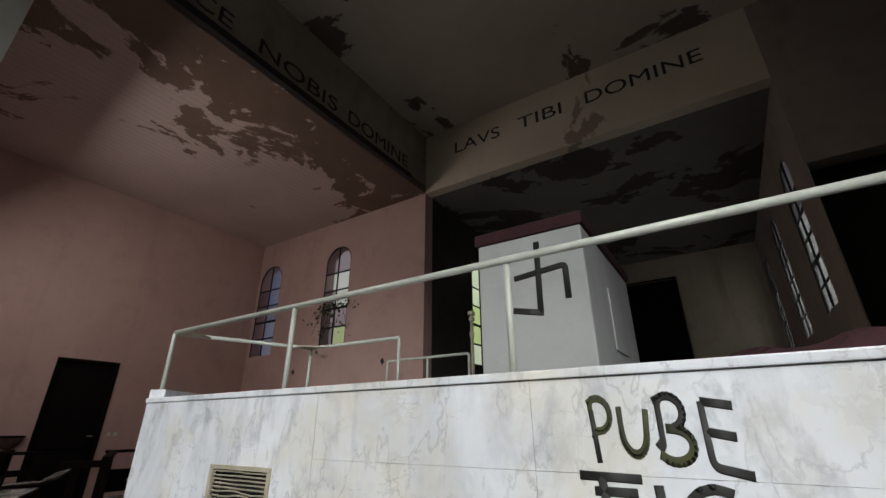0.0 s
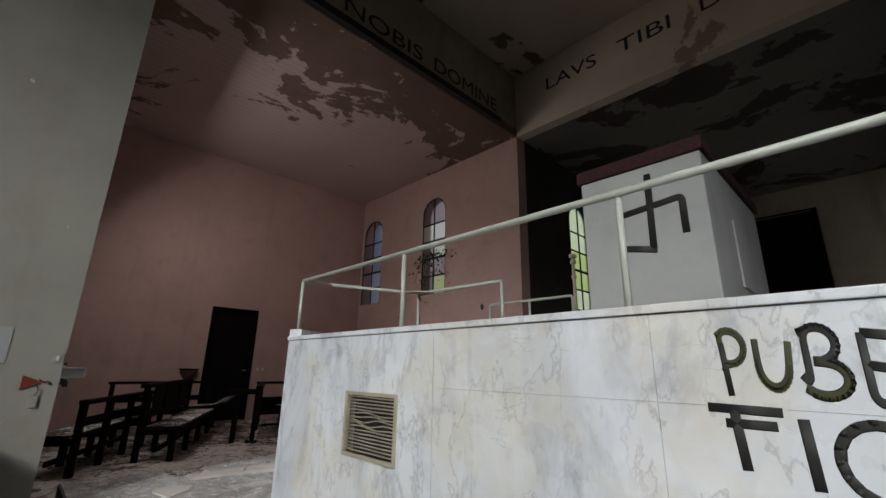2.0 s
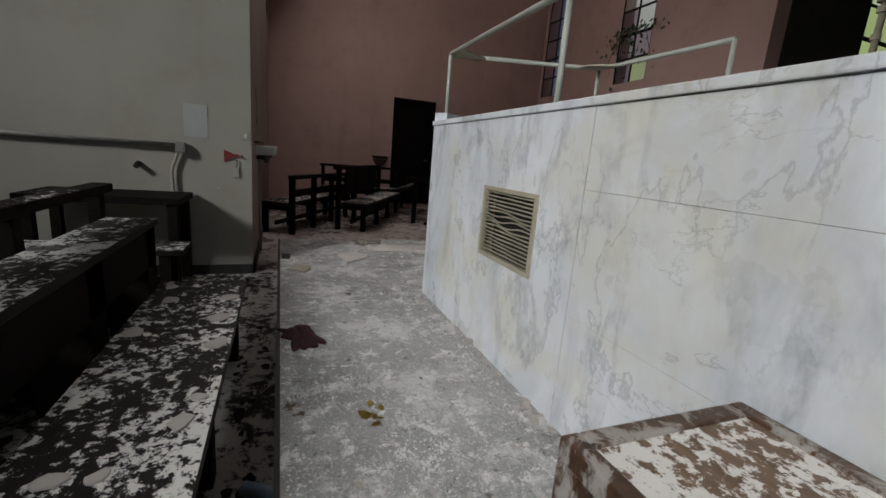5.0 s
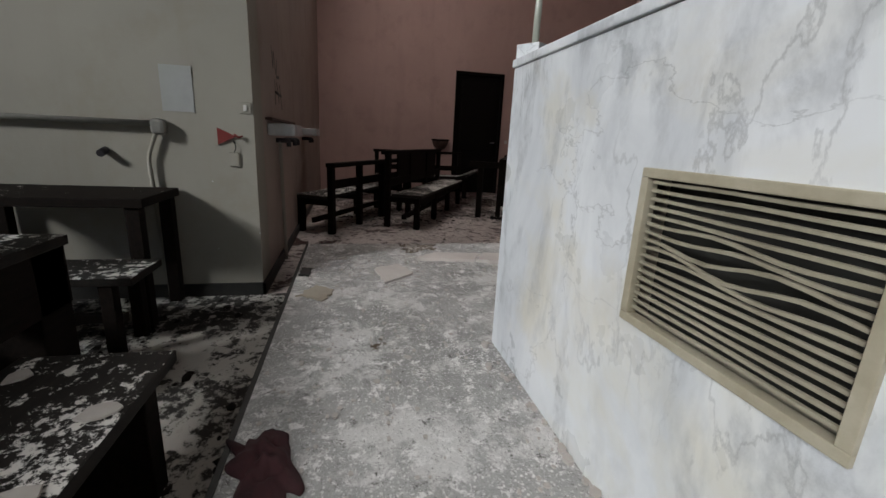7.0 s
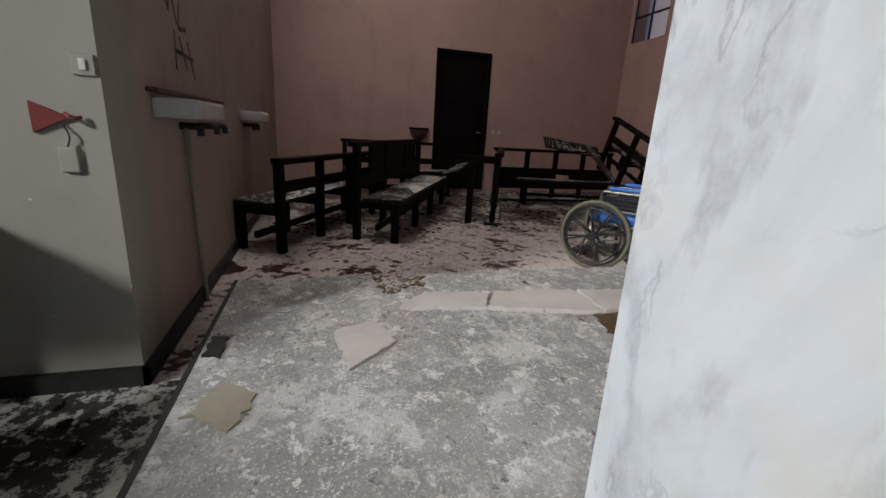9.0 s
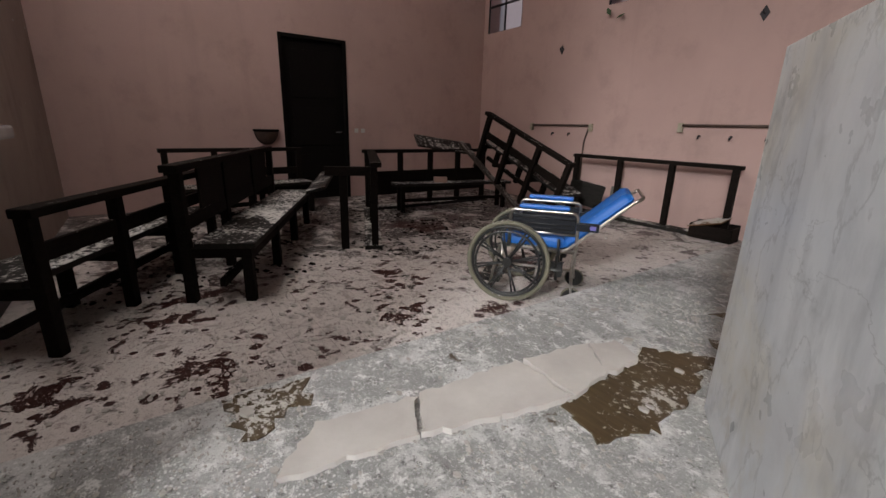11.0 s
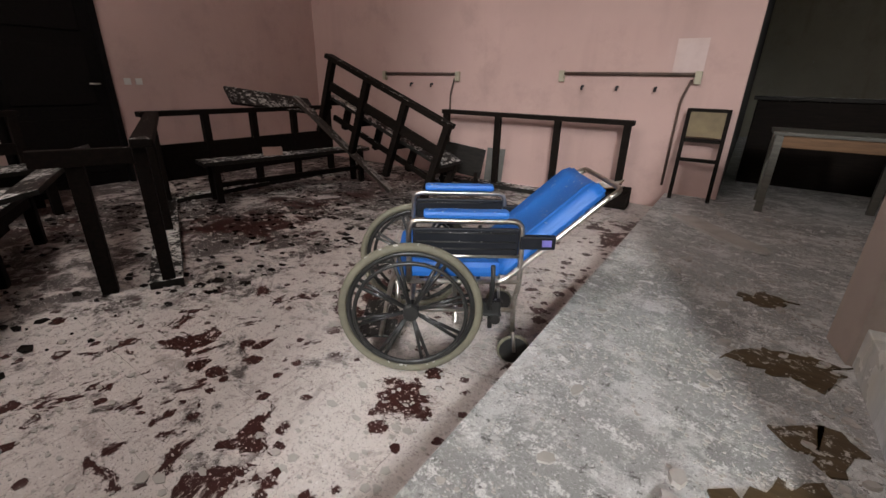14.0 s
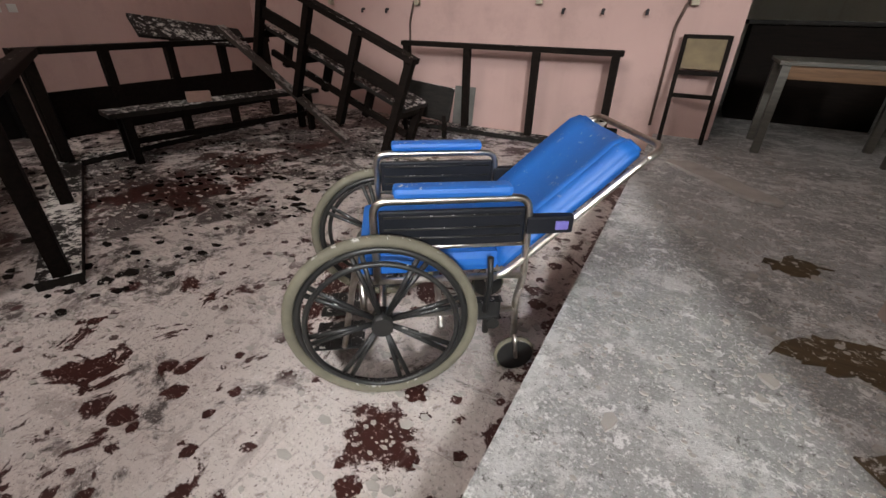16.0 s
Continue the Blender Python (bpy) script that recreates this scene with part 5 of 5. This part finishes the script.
crate = thing("broken_crate", "broken dark crate with a brown board on it", "crate", pose(-6.05, 7.18, LOW, 0, 0, 4))
part("side", cube(-0.24, 0.24, -0.13, -0.115, 0, 0.17, 0.004), M_WOOD, crate)
part("side", cube(-0.24, 0.24, 0.115, 0.13, 0, 0.20, 0.004), M_WOOD, crate)
for x in (-0.24, 0.225):
    part("end", cube(x, x + 0.015, -0.115, 0.115, 0, 0.18, 0.004), M_WOOD, crate)
part("base", cube(-0.225, 0.225, -0.115, 0.115, 0.0, 0.015), M_WOOD, crate)
part("loose_board", prism([(-0.22, -0.1), (0.17, -0.12), (0.23, 0.06), (0.05, 0.12), (-0.16, 0.04)], 0.19, 0.205, pose(0, 0, 0.03, 12, -16, 0)), M_BROWN, crate, "splintered brown board")
plate = tagged(part("grey_panel", cube(-0.13, 0.13, -0.006, 0.006, 0, 0.44, 0.003), simple("grey_board", (0.16, 0.155, 0.14))), "grey board leaning on the pink wall", "board")
plate.matrix_world = pose(-7.56, 7.36, LOW, -8, 0, 0)
panel = tagged(part("seat_panel", cube(-0.27, 0.27, -0.01, 0.01, 0, 0.34, 0.02), M_SEAT), "dark flaked chair back propped behind the pews", "board")
panel.matrix_world = pose(-7.68, 6.72, LOW + 0.20, -10, 7, 8)
leg = tagged(part("panel_prop", box(cube(-0.25, -0.21, -0.02, 0.02, 0, 0.24, 0.003), 0.20, 0.24, -0.02, 0.02, 0, 0.24), M_WOOD), "two short dark legs under a loose panel", "prop")
leg.matrix_world = pose(-7.68, 6.72, LOW, 0, 0, 8)


def slab(points, z, h, mat, label, name="plaster_slab", rough=0.012):
    """A broken flat piece with a frayed outline."""
    out = []
    for (ax, ay), (bx_, by_) in zip(points, points[1:] + points[:1]):
        m = max(2, int(math.hypot(bx_ - ax, by_ - ay) / 0.035))
        for k in range(m):
            out.append((ax + (bx_ - ax) * k / m + RN.uniform(-rough, rough), ay + (by_ - ay) * k / m + RN.uniform(-rough, rough)))
    return tagged(part(name, prism(out, z, z + h), mat), label, "debris")


M_SLAB = simple("pale_plaster_slab", (0.62, 0.58, 0.54), (0.50, 0.46, 0.43), 0.9, scale=3, spec=0.15)
slab([(-5.12, 1.92), (-4.93, 1.72), (-4.86, 2.2), (-5.06, 2.3)], 0.0, 0.022, M_SLAB, "cracked pale plaster slab on the walkway")
slab([(-5.065, 2.32), (-4.85, 2.22), (-4.70, 2.85), (-5.03, 2.86)], 0.0, 0.026, M_SLAB, "long cracked plaster slab with dark joints")
slab([(-5.025, 2.88), (-4.70, 2.87), (-4.73, 3.10), (-4.96, 3.28)], 0.0, 0.03, M_SLAB, "thick pale plaster slab with broken rim")
slab([(-4.95, 3.29), (-4.735, 3.12), (-4.72, 3.38), (-4.90, 3.45)], 0.0, 0.024, M_SLAB, "small pale plaster slab beside bare earth")
slab([(-4.71, 1.38), (-4.80, 1.57), (-4.57, 1.66), (-4.38, 1.43)], 0.0, 0.014, M_SLAB, "tilted square plaster slab on the walkway")
slab([(-4.74, 0.86), (-4.74, 0.92), (-4.56, 0.93), (-4.57, 0.86)], 0.0, 0.012, M_BLACK, "black tile piece at the foot of the pier", "tile_piece")
slab([(-4.19, 0.89), (-4.37, 0.98), (-4.27, 1.11), (-4.10, 1.05)], 0.0, 0.008, M_BEIGE, "yellowed plaster slab by the step", rough=0.015)
slab([(-5.45, 1.64), (-5.46, 1.98), (-5.30, 1.95), (-5.17, 1.70)], 0.0, 0.005, M_RUST, "dark gap of rubble in the walkway", "rubble_patch", 0.03)
slab([(-4.75, 2.80), (-4.73, 3.40), (-4.78, 3.52), (-4.54, 3.75), (-4.45, 3.30), (-4.40, 2.95), (-4.5, 2.75)], 0.0, 0.008, M_RUST, "fibrous brown earth patch in the walkway", "earth_patch", 0.03)
slab([(-4.82, 4.31), (-4.64, 4.50), (-4.38, 4.53), (-4.47, 4.28)], 0.0, 0.008, M_RUST, "brown rotten board scrap on the walkway", "board_scrap", 0.035)
slab([(-4.65, 3.92), (-4.50, 4.06), (-4.40, 3.98), (-4.48, 3.80)], 0.0, 0.008, M_RUST, "brown rotten board scrap by the steps", "board_scrap", 0.035)
slab([(-4.80, 5.0), (-4.66, 5.14), (-4.52, 5.10), (-4.62, 4.95)], 0.0, 0.006, M_RUST, "small rotten board scrap on cement", "board_scrap", 0.03)
rubble = bmesh.new()
for k in range(150):
    if k < 90:
        x, y = RN.uniform(-3.5, 0.6), FY - abs(RN.gauss(0, 0.035)) - 0.01
    elif k < 125:
        x, y = RN.uniform(-4.6, -4.4), RN.uniform(2.9, 4.5)
    else:
        x, y = RN.uniform(-5.3, -4.6), RN.gauss(2.2, 0.5)
    r = RN.uniform(0.006, 0.026)
    prism(ragged(r, r * 0.7, 6, RN), 0, r * RN.uniform(0.4, 0.9), pose(x, y, 0.001, RN.uniform(-12, 12), RN.uniform(-12, 12), 0), rubble)
tagged(part("plaster_rubble", rubble, M_PLASTERBIT), "crumbs of white plaster along the marble foot", "debris", kind="stuff")
for k in range(10):
    r = RN.uniform(0.025, 0.06)
    x, y = RN.uniform(-2.98, -1.2), RN.uniform(0.28, 0.62)
    chunk(x, y, LOW + 0.441, r, r * 0.7, 0.006, M_PLASTERBIT, "curled plaster chip on the black bench", None, 9, "plaster_chip")

# ---- floor tiles, last ----
ti = thing("tiled_floor", "square burgundy floor tiles half buried in dust", "floor", kind="structure")
tile_me = mesh_of("tile", cube(-0.099, 0.099, -0.099, 0.099, 0, 0.0025), M_TILE)
for i in range(15):
    for j in range(19):
        o = new("tile", tile_me)
        o.location = (-5.61 - i * 0.2, 1.6 + j * 0.2, LOW)
        o.parent = ti
